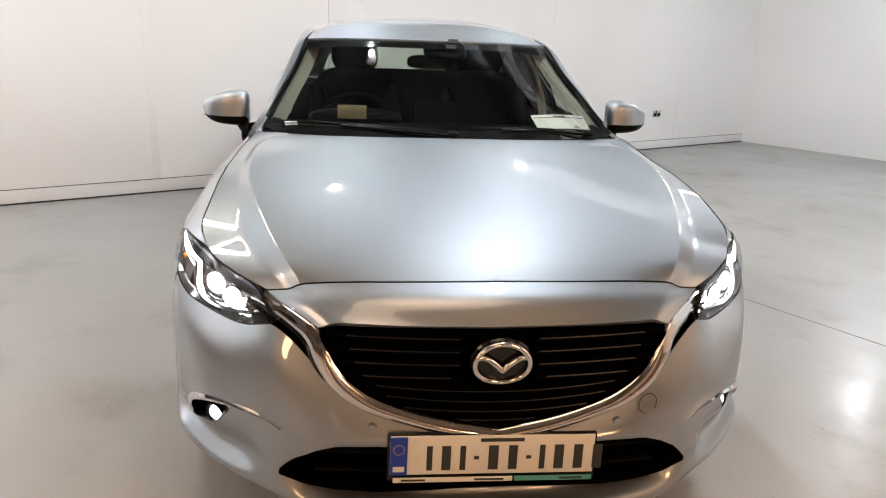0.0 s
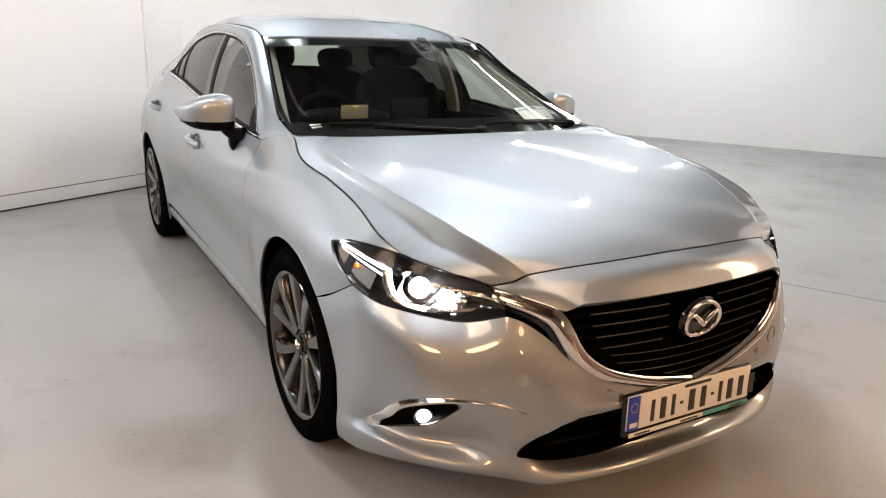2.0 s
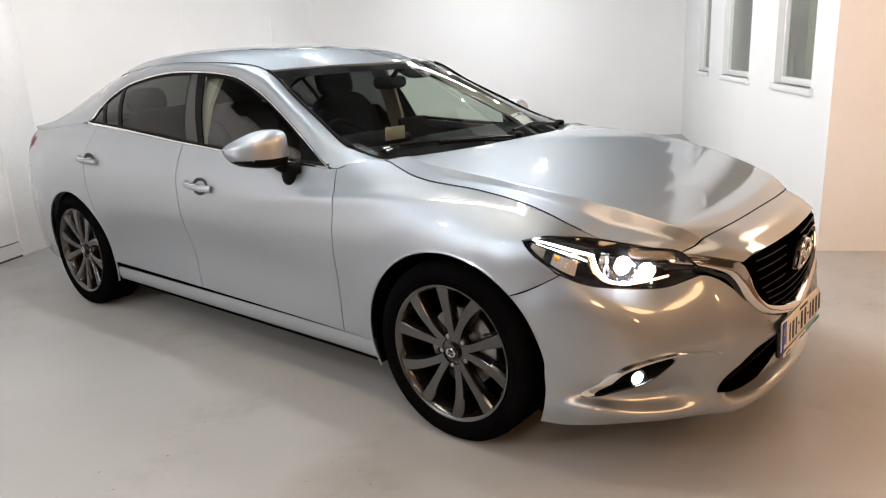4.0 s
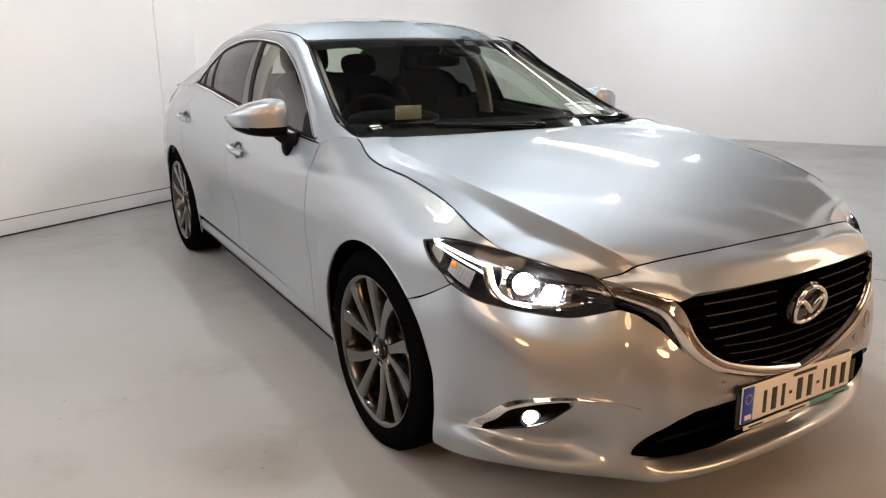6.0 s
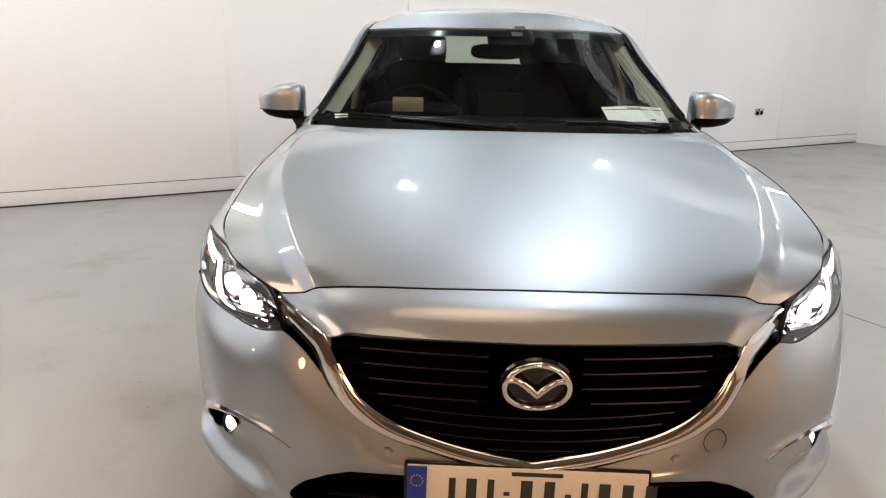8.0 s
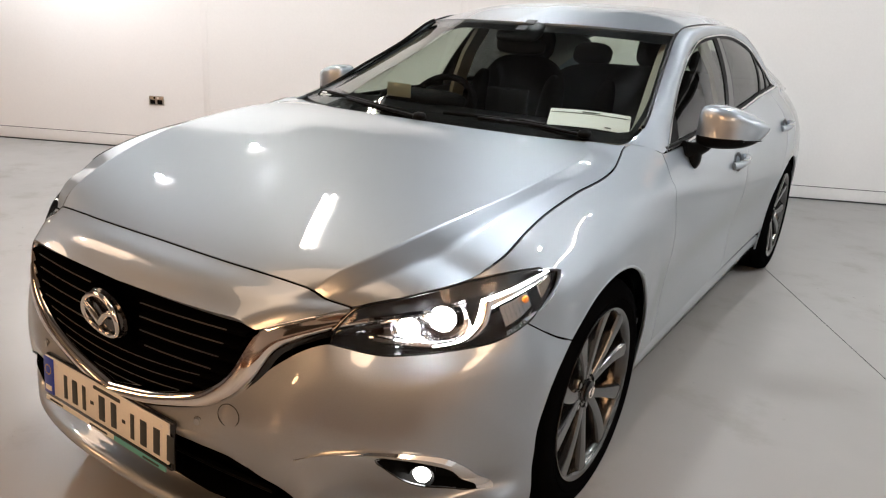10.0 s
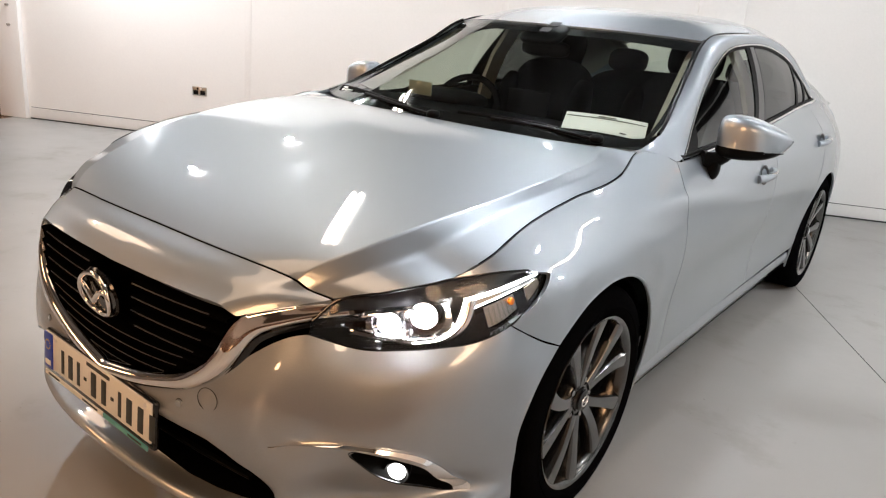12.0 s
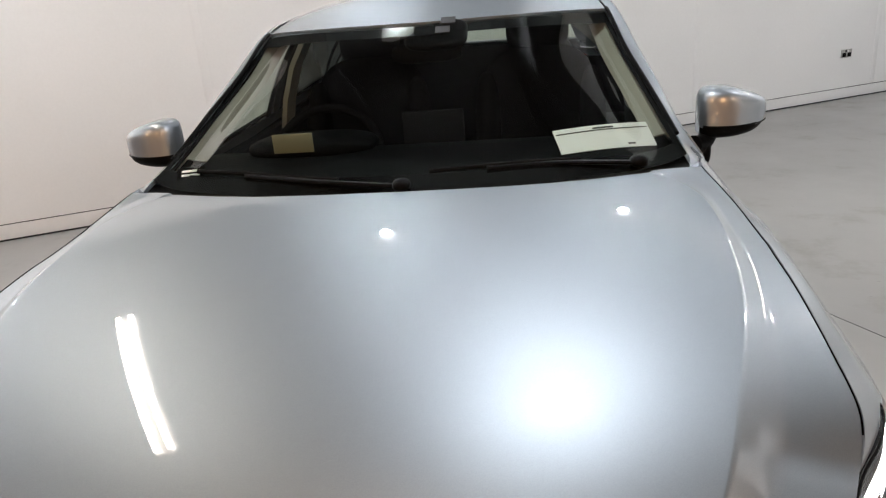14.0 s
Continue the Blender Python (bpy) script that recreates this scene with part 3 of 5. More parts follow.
# half width of the body at a place (y) and a height (z)
ST_Y = np.array([-0.55, -0.42, -0.25, 0.0, 0.3, 0.6, 1.1, 1.7, 2.3, 2.86, 3.3, 3.75])
ST_Z = np.array([0.18, 0.33, 0.50, 0.66, 0.78, 0.88, 0.97, 1.06])
WIDTH = [
    np.array([0.80, 0.82, 0.82, 0.79, 0.745, 0.70, 0.65, 0.60]),
    np.array([0.86, 0.885, 0.897, 0.875, 0.853, 0.764, 0.69, 0.63]),
    np.array([0.87, 0.895, 0.915, 0.918, 0.896, 0.808, 0.725, 0.65]),
    np.array([0.875, 0.90, 0.925, 0.930, 0.915, 0.848, 0.745, 0.65]),
    np.array([0.87, 0.892, 0.912, 0.918, 0.905, 0.862, 0.775, 0.65]),
    np.array([0.865, 0.880, 0.886, 0.902, 0.893, 0.860, 0.797, 0.70]),
    np.array([0.865, 0.874, 0.871, 0.897, 0.892, 0.867, 0.815, 0.75]),
    np.array([0.865, 0.874, 0.871, 0.897, 0.892, 0.871, 0.824, 0.76]),
    np.array([0.865, 0.878, 0.884, 0.904, 0.900, 0.880, 0.835, 0.765]),
    np.array([0.865, 0.890, 0.910, 0.916, 0.911, 0.890, 0.843, 0.755]),
    np.array([0.845, 0.872, 0.886, 0.890, 0.878, 0.852, 0.802, 0.725]),
    np.array([0.740, 0.765, 0.780, 0.780, 0.768, 0.745, 0.700, 0.640]),
]
TABLE = np.array(WIDTH)


def cubic_weights(stations, v):
    """Indices and smooth weights of four neighbours."""
    i = int(np.clip(np.searchsorted(stations, v) - 1, 0, len(stations) - 2))
    t = np.clip((v - stations[i]) / (stations[i + 1] - stations[i]), 0, 1)
    ids = [max(i - 1, 0), i, i + 1, min(i + 2, len(stations) - 1)]
    h = stations[i + 1] - stations[i]
    m0, m1 = h / (stations[i + 1] - stations[ids[0]]), h / (stations[ids[3]] - stations[i])
    a, b, c, d = 2 * t**3 - 3 * t**2 + 1, t**3 - 2 * t**2 + t, -2 * t**3 + 3 * t**2, t**3 - t**2
    w = np.zeros(4)
    w[1] += a
    w[2] += c
    w[2] += b * m0
    w[0] -= b * m0
    w[3] += d * m1
    w[1] -= d * m1
    return ids, w


def half_width(y, z):
    iy, wy = cubic_weights(ST_Y, y)
    iz, wz = cubic_weights(ST_Z, z)
    # the haunch line that runs off the front wing into the door
    fade = np.clip((y + 0.42) / 0.3, 0, 1) * np.clip((1.25 - y) / 0.6, 0, 1)
    d = z - min(0.897 - 0.10 * (y - 0.2), 0.9165 + 0.16 * (y + 0.10) - 0.35 * min(0, y + 0.10) ** 2 - 0.018)
    haunch = 0.0105 * fade * np.exp(-(d / (0.018 if d > 0 else 0.045)) ** 2)
    # the wing turns in a little round the front wheel arch
    tuck = np.clip((0.52 - math.hypot(y, z - 0.335)) / 0.09, 0, 1) * np.clip((y + 0.28) / 0.15, 0, 1) * np.clip((z - 0.45) / 0.15, 0, 1)
    return float(wy @ TABLE[np.ix_(iy, iz)] @ wz + haunch - 0.006 * tuck * tuck * (3 - 2 * tuck))


def refit_side(p, move):
    for i in np.nonzero(move)[0]:
        p[i, 0] = half_width(p[i, 1], p[i, 2])
    return p


def curve_of(points):
    """A smooth height over y."""
    c = spline(points, None, 12)
    return lambda y: np.interp(y, c[:, 0], c[:, 1])


hood_edge = curve_of([(-0.523, 0.803), (-0.44, 0.841), (-0.33, 0.879), (-0.21, 0.907), (-0.05, 0.929), (0.11, 0.940), (0.22, 0.955), (0.30, 0.975), (0.36, 0.991), (0.40, 0.998), (0.43, 1.000)])
belt = curve_of([(0.43, 1.003), (0.55, 0.985), (0.645, 0.960), (1.0, 0.975), (1.55, 1.005), (2.2, 1.050), (2.6, 1.080), (2.88, 1.094), (3.1, 1.076), (3.35, 1.048), (3.75, 1.02)])


def top_of(y):
    return float(hood_edge(y)) if y < 0.43 else float(belt(y))


def ellipse(cy, cz, ry, rz, n=72):
    a = np.linspace(0, 2 * np.pi, n, endpoint=False)
    return np.c_[cy + ry * np.cos(a), cz + rz * np.sin(a)]


ARCH_F = ellipse(-0.005, 0.335, 0.405, 0.39)
ARCH_R = ellipse(WHEELBASE + 0.005, 0.335, 0.395, 0.375)


def side_panel(y0, y1, low, high, step=0.016, gap=0.0022, cuts=(), depth=0.012):
    """A body panel between two near-upright edges (functions of the height) and two heights (functions of y)."""
    ny = max(8, int((y1(0.6) - y0(0.6)) / step))
    nz = max(6, int(0.75 / step))
    g = np.empty((nz, ny, 3))
    for i in range(nz):
        t = i / (nz - 1)
        for j in range(ny):
            s = j / (ny - 1)
            z = 0.6
            for _ in range(3):
                y = (y0(z) + gap) + (y1(z) - y0(z) - 2 * gap) * s
                a, b = low(y) + gap, high(y) - gap
                z = a + (b - a) * t
            g[i, j] = half_width(y, z), y, z
    geo = sheet(g)
    for ring in cuts:
        geo = cut(geo, ring, [1, 2], refit=refit_side)
    return thick(geo, depth)


front_edge = lambda z: 0.565 + 0.05 * max(0.0, (z - 0.85) / 0.12)
mid_edge = lambda z: 1.60 + 0.20 * max(0.0, z - 0.35)
rear_edge = lambda z: 2.48 + 0.30 * max(0.0, z - 0.42) ** 0.8
sill_line = lambda y: 0.300 + 0.012 * (y - 0.5)
# upper and lower edge of the headlight
HL_TOP = [(0.866, -0.308, 0.799), (0.850, -0.385, 0.811), (0.815, -0.460, 0.811), (0.768, -0.522, 0.800), (0.725, -0.592, 0.786), (0.664, -0.656, 0.766), (0.605, -0.717, 0.748), (0.572, -0.762, 0.700)]
HL_LOW = [(0.867, -0.305, 0.795), (0.876, -0.366, 0.743), (0.868, -0.440, 0.699), (0.832, -0.510, 0.668), (0.783, -0.568, 0.655), (0.710, -0.636, 0.643), (0.643, -0.693, 0.641), (0.568, -0.768, 0.672)]
# outline that the headlight and the bumper leave in the front of the fender
nose_ring = [(-0.9, 0.800)] + [(v[1], v[2]) for v in spline(HL_TOP[:4], 20)[::-1]] + [(v[1], v[2]) for v in spline(HL_LOW[:3], 16)] + [(-0.352, 0.649), (-0.283, 0.619), (-0.20, 0.617), (-0.20, 0.1), (-0.9, 0.1)]
fender = side_panel(lambda z: -0.52, front_edge, lambda y: 0.19 if y < 0.3 else sill_line(y), top_of, 0.013, cuts=(nose_ring, ARCH_F))
both("fender", fender, PAINT)
door_f = side_panel(front_edge, mid_edge, sill_line, top_of)
door_r = side_panel(mid_edge, rear_edge, sill_line, top_of, cuts=(ARCH_R,))
quarter = side_panel(rear_edge, lambda z: 3.74, lambda y: 0.22, top_of, cuts=(ARCH_R,))
doors_front = both("front_door", door_f, PAINT)
doors_rear = both("rear_door", door_r, PAINT)
both("quarter_panel", quarter, PAINT)
sill = np.array([[(half_width(y, z) + dx, y, z) for y in np.linspace(0.398, 2.468, 90)] for z, dx in ((0.200, -0.07), (0.206, -0.03), (0.222, -0.012), (0.245, -0.006), (0.272, -0.006), (0.292, -0.012))])
both("sill", thick(sheet(sill), 0.02), PAINT)
# dark shell behind the panel gaps, its near-black colour standing in for shade
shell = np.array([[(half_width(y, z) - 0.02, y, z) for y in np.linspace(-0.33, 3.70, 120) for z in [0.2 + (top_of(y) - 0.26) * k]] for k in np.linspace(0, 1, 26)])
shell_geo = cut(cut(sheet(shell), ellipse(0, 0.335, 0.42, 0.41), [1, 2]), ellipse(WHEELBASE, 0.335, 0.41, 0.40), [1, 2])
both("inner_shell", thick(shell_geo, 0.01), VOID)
# wheel-arch liners, the shade of the arch put into their near-black colour
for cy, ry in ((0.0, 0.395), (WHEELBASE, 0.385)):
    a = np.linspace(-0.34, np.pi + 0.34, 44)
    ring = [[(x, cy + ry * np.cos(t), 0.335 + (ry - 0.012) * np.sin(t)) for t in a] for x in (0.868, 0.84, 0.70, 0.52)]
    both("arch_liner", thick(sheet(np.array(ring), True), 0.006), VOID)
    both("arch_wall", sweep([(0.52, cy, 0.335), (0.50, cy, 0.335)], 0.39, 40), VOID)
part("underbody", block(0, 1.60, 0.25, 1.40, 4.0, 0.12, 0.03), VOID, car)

# rolled lips round the wheel arches
def bumper_or_side(y, z):
    return half_width(y, z) if y > -0.3 else min(half_width(y, z), 0.914)


for ring in (ARCH_F, ARCH_R):
    lip_pts = np.array([(bumper_or_side(y, z) - 0.004, y, z) for y, z in spline(np.vstack([ring[-9:], ring[:46]]), 90) if z > 0.19])
    both("arch_lip", sweep(lip_pts, 0.0055, 8), PAINT)

# ---- hood ----
hs = [(half_width(y, float(hood_edge(y))) - 0.004, y, float(hood_edge(y)) + 0.001) for y in (-0.47, -0.22, 0.08, 0.26)]
HOOD_ROWS = [
    [(0, -0.772, 0.785), (0.2, -0.770, 0.7835), (0.37, -0.760, 0.7815), (0.494, -0.740, 0.785), (0.537, -0.725, 0.757), (0.58, -0.711, 0.744)],
    [(0, -0.64, 0.834), (0.22, -0.64, 0.833), (0.41, -0.637, 0.832), (0.556, -0.632, 0.8315), (0.63, -0.627, 0.800), (0.698, -0.62, 0.779)],
    [(0, -0.45, 0.881), (0.23, -0.45, 0.880), (0.45, -0.455, 0.8795), (0.620, -0.46, 0.879), (0.700, -0.464, 0.850), hs[0]],
    [(0, -0.2, 0.936), (0.23, -0.2, 0.9352), (0.47, -0.205, 0.9345), (0.687, -0.21, 0.933), (0.74, -0.215, 0.917), hs[1]],
    [(0, 0.06, 0.981), (0.23, 0.062, 0.9795), (0.48, 0.07, 0.9775), (0.711, 0.075, 0.9735), (0.755, 0.078, 0.955), hs[2]],
    [(0, 0.19, 0.998), (0.23, 0.197, 0.9968), (0.48, 0.225, 0.993), (0.692, 0.25, 0.987), (0.75, 0.256, 0.972), hs[3]],
    [(0, 0.265, 1.006), (0.23, 0.274, 1.005), (0.46, 0.315, 1.002), (0.62, 0.375, 1.000), (0.685, 0.392, 0.999), (0.726, 0.397, 0.9985)],
]
flat_part, side_part = skin([r[:4] for r in HOOD_ROWS], 12, 9), skin([r[3:] for r in HOOD_ROWS], 12, 9)
# the crown between the crests is one even surface
fx, fy = flat_part[..., 0].ravel(), flat_part[..., 1].ravel()
crown = np.stack([fx ** i * fy ** j for i in (0, 2, 4) for j in range(5) if i + j < 6], 1)
flat_part[..., 2] = (crown @ np.linalg.lstsq(crown, flat_part[..., 2].ravel(), rcond=None)[0]).reshape(flat_part.shape[:2])
# rounded front edge
lead = np.interp(flat_part[0, :, 0], [0, 0.2, 0.343, 0.42, 0.475, 0.494], [0.786, 0.7845, 0.783, 0.7785, 0.7725, 0.769]) - flat_part[0, :, 2]
for row in flat_part:
    row[:, 2] += lead * max(0.0, 1 - (row[0, 1] - flat_part[0, 0, 1]) / 0.08) ** 2
side_part[:, 0] = flat_part[:, -1]
hood_half = np.concatenate([flat_part, side_part[:, 1:]], 1)
# finer columns towards the sharp crest that runs from the corner of the grille to the windscreen pillar
inner = hood_half[:, 30:37].copy()
for k in range(1, 6):
    at = 6 * (1 - (1 - k / 6) ** 1.7)
    hood_half[:, 30 + k] = inner[:, int(at)] + (inner[:, int(at) + 1] - inner[:, int(at)]) * (at % 1)
lamp_top = spline(HL_TOP, 80)[::-1]
for row in hood_half:
    y = row[-1, 1]
    if y < 0.40:
        by_side = np.array((half_width(max(y, -0.54), float(hood_edge(y))) - 0.0028, y, float(hood_edge(y)) + 0.0005))
        by_lamp = np.array((np.interp(y, lamp_top[:, 1], lamp_top[:, 0]) - 0.003, y, np.interp(y, lamp_top[:, 1], lamp_top[:, 2]) + 0.003))
        mix = np.clip((y + 0.56) / 0.08, 0, 1)
        edge = by_lamp + (by_side - by_lamp) * mix * mix * (3 - 2 * mix)
        edge = edge + (row[-1] - edge) * np.clip((-0.64 - y) / 0.06, 0, 1)
        to = edge - row[-1]
        for k in range(1, 21):
            row[-k] += to * (1 - (k - 1) / 20) ** 3
# off the crest a narrow steep facet, a soft fold and a nearly level flank out to the wing
ss = np.linspace(0, 1, 101)
fold = np.clip((ss - 0.24) / 0.22, 0, 1)
slope = 1.85 - 1.35 * fold * fold * (3 - 2 * fold)
fall = np.cumsum(slope) - slope[0]
fall /= fall[-1]
for row in hood_half:
    keep = np.clip((row[36, 1] - 0.08) / 0.2, 0, 1)
    s_of = (row[37:-1, 0] - row[36, 0]) / (row[-1, 0] - row[36, 0])
    to = row[36, 2] + (row[-1, 2] - row[36, 2]) * np.interp(s_of, ss, fall)
    row[37:-1, 2] += (to - row[37:-1, 2]) * (1 - keep)
hood_grid = np.concatenate([hood_half[:, :0:-1] * (-1, 1, 1), hood_half], 1)
part("hood", thick(sheet(hood_grid), 0.012), PAINT, car, sharp=50)
part("hood_gap", thick(sheet(hood_grid * (0.992, 1, 1) - (0, 0, 0.022)), 0.004), VOID, car)

edge_line = np.array([(half_width(y, float(hood_edge(y))) - 0.0015, y, float(hood_edge(y)) + 0.0003) for y in np.linspace(-0.47, 0.40, 90)])
both("hood_seam", sweep(edge_line, 0.0015, 6), VOID)
both("wing_seam", sweep(spline([(0.870, -0.440, 0.699), (0.8975, -0.356, 0.6485), (0.918, -0.286, 0.6185)], 16), 0.0018, 6), VOID)
lead_edge = np.array([(x, y, z) for x, y, z in hood_grid[0]])
part("hood_front_seam", sweep(lead_edge + (0, -0.0022, -0.0035), 0.0030, 6), VOID, car)

# ---- nose, bumper and chin ----
front = hood_half[0]
NOSE = [
    [tuple(front[k] + (0, -0.0045, -0.0025)) for k in range(0, len(front), 3)],
    [(0, -0.845, 0.759), (0.2, -0.840, 0.757), (0.37, -0.824, 0.752), (0.455, -0.803, 0.748), (0.492, -0.797, 0.735), (0.515, -0.787, 0.723)],
    [(0, -0.893, 0.708), (0.2, -0.887, 0.710), (0.33, -0.880, 0.714), (0.395, -0.873, 0.716), (0.425, -0.868, 0.706), (0.443, -0.860, 0.698)],
]
nose = loft(NOSE, 40, 18)
nose_grid = np.concatenate([nose[:, :0:-1] * (-1, 1, 1), nose], 1)
part("nose_panel", thick(sheet(nose_grid, True), 0.012), PAINT, car, sharp=50)


# upright lines of the bumper's half, from the top edge over the intake's edges and the lip to the underside
BUMPER = [
    [(0, -0.932, 0.426), (0, -0.936, 0.419), (0, -0.940, 0.412), (0, -0.943, 0.405), (0, -0.915, 0.32), (0, -0.882, 0.246), (0, -0.937, 0.213), (0, -0.928, 0.186), (0, -0.86, 0.172)],
    [(0.15, -0.924, 0.448), (0.15, -0.929, 0.435), (0.15, -0.934, 0.420), (0.15, -0.938, 0.408), (0.16, -0.908, 0.32), (0.17, -0.874, 0.246), (0.17, -0.931, 0.212), (0.17, -0.922, 0.185), (0.17, -0.855, 0.171)],
    [(0.30, -0.908, 0.487), (0.30, -0.918, 0.46), (0.30, -0.926, 0.434), (0.30, -0.929, 0.408), (0.31, -0.890, 0.32), (0.31, -0.849, 0.247), (0.31, -0.914, 0.211), (0.31, -0.906, 0.183), (0.31, -0.845, 0.170)],
    [(0.40, -0.886, 0.545), (0.40, -0.899, 0.495), (0.40, -0.908, 0.445), (0.40, -0.908, 0.398), (0.40, -0.875, 0.32), (0.40, -0.837, 0.251), (0.40, -0.896, 0.212), (0.40, -0.888, 0.183), (0.40, -0.83, 0.170)],
    [(0.475, -0.840, 0.615), (0.48, -0.868, 0.53), (0.482, -0.882, 0.44), (0.484, -0.878, 0.36), (0.484, -0.858, 0.31), (0.484, -0.834, 0.262), (0.484, -0.872, 0.219), (0.482, -0.864, 0.188), (0.48, -0.805, 0.172)],
    [(0.568, -0.770, 0.671), (0.566, -0.808, 0.59), (0.566, -0.832, 0.48), (0.564, -0.832, 0.40), (0.560, -0.832, 0.335), (0.553, -0.836, 0.284), (0.557, -0.838, 0.230), (0.552, -0.819, 0.197), (0.545, -0.77, 0.18)],
    [(0.650, -0.690, 0.642), (0.660, -0.732, 0.58), (0.660, -0.761, 0.49), (0.655, -0.770, 0.43), (0.652, -0.760, 0.37), (0.645, -0.726, 0.288), (0.660, -0.763, 0.238), (0.648, -0.736, 0.197), (0.63, -0.69, 0.185)],
    [(0.783, -0.569, 0.655), (0.785, -0.622, 0.59), (0.775, -0.660, 0.50), (0.754, -0.688, 0.43), (0.749, -0.680, 0.37), (0.742, -0.636, 0.290), (0.774, -0.658, 0.244), (0.756, -0.628, 0.198), (0.73, -0.60, 0.185)],
    [(0.867, -0.441, 0.698), (0.868, -0.492, 0.605), (0.855, -0.534, 0.50), (0.837, -0.568, 0.42), (0.834, -0.560, 0.36), (0.830, -0.530, 0.302), (0.857, -0.554, 0.266), (0.842, -0.529, 0.202), (0.82, -0.51, 0.188)],
    [(0.897, -0.356, 0.647), (0.900, -0.406, 0.585), (0.890, -0.440, 0.50), (0.882, -0.468, 0.43), (0.882, -0.463, 0.36), (0.882, -0.456, 0.305), (0.890, -0.466, 0.260), (0.874, -0.45, 0.195), (0.856, -0.44, 0.186)],
    [(0.917, -0.285, 0.617), (0.914, -0.338, 0.56), (0.907, -0.374, 0.49), (0.903, -0.400, 0.42), (0.902, -0.403, 0.36), (0.902, -0.406, 0.31), (0.903, -0.400, 0.25), (0.888, -0.378, 0.190), (0.868, -0.37, 0.186)],
]
across = np.array([fair(list(c), 12) for c in zip(*BUMPER)])
bumper_half = np.array([spline(across[:, j], None, 8) for j in range(across.shape[1])]).transpose(1, 0, 2)
# the top edge follows the lower edge of the headlight
lamp_low = spline(HL_LOW, 80)[::-1]
for j in range(bumper_half.shape[1]):
    x = bumper_half[0, j, 0]
    if 0.572 < x < 0.864:
        to = np.array((x, np.interp(x, lamp_low[:, 0], lamp_low[:, 1]) - 0.002, np.interp(x, lamp_low[:, 0], lamp_low[:, 2]) - 0.001)) - bumper_half[0, j]
        for k in range(9):
            bumper_half[k, j] += to * (1 - k / 9) ** 2
FOG_RING = [(0.834, 0.298), (0.830, 0.312), (0.825, 0.334), (0.818, 0.359), (0.806, 0.388), (0.790, 0.405), (0.768, 0.416), (0.73, 0.425), (0.686, 0.424), (0.700, 0.402), (0.715, 0.379), (0.728, 0.358), (0.745, 0.338), (0.776, 0.318), (0.806, 0.300)]
INTAKE_RING = [(-0.1, 0.405), (0.0, 0.405), (0.15, 0.408), (0.30, 0.408), (0.40, 0.398), (0.45, 0.380), (0.50, 0.347), (0.53, 0.316), (0.554, 0.284), (0.52, 0.272), (0.48, 0.261), (0.43, 0.2545), (0.38, 0.250), (0.2, 0.2465), (0.0, 0.2465), (-0.1, 0.2465)]
bumper_side = cut(sheet(bumper_half, True), spline(FOG_RING + FOG_RING[:1], 60), [0, 2])
bumper_side = cut(bumper_side, INTAKE_RING, [0, 2])
bumper = join(thick(bumper_side, 0.003), mirrored(thick(bumper_side, 0.003)))
part("front_bumper", bumper, PAINT, car, sharp=50)

# lower intake: a dark recess with two bars
rim = np.array([(x, np.interp(x, [0, 0.15, 0.3, 0.4, 0.48, 0.56], [-0.93, -0.926, -0.915, -0.893, -0.872, -0.842]), z) for x, z in spline(INTAKE_RING[1:15], 70)])
rim[:, 1] += 0.048 * np.clip((0.405 - rim[:, 2]) / 0.155, 0, 1) * (1 - rim[:, 0] / 0.56)
rim = np.vstack([rim, rim[::-1] * (-1, 1, 1)])
hollow = [rim + (0, 0.006, 0), rim * (1.0, 1, 1) + (0, 0.05, 0), rim * (0.97, 1, 1) + (0, 0.11, 0), rim * (0.3, 0, 0) + (0, -0.76, 0.3)]
part("lower_intake", thick(sheet(np.array(hollow)), 0.003), VOID, car)
roof_lip = [(x, -0.935 + 0.30 * x * x, 0.404) for x in np.linspace(-0.45, 0.45, 30)]
part("intake_lining", join(strip(roof_lip, [(x, y + 0.13, z) for x, y, z in roof_lip]), strip([(x, -0.880 + 0.22 * x * x, 0.244 + 0.06 * x * x) for x in np.linspace(-0.5, 0.5, 30)], [(x, -0.77, 0.246) for x in np.linspace(-0.5, 0.5, 30)])), BLACK, car)
for z in (0.29, 0.345):
    part("intake_bar", sweep([(x, -0.86 + 0.14 * x * x, z) for x in np.linspace(-0.46, 0.46, 30)], 0.009, 8, flat=0.6), BLACK, car)

# ---- grille ----
grille = new("grille")
grille.parent = car
OPEN = [(0.0, 0.706), (0.25, 0.710), (0.40, 0.711), (0.440, 0.692), (0.428, 0.640), (0.405, 0.588), (0.36, 0.542), (0.29, 0.503), (0.16, 0.464), (0.0, 0.440)]


def grille_y(x, z):
    """The front of the grille's bars."""
    return -0.918 + 0.16 * x * x + 0.10 * max(0, z - 0.56)


back = np.array([[(x, -0.80 + 0.1 * x * x, z) for x in np.linspace(-0.47, 0.47, 30)] for z in np.linspace(0.42, 0.73, 8)])
part("backing", thick(sheet(back, True), 0.006), VOID, grille)
ring = np.array(OPEN)
low = spline(ring[3:], 60)


def grille_reach(z):
    """How far the opening reaches sideways at a height."""
    return float(np.interp(z, low[::-1, 1], low[::-1, 0]))


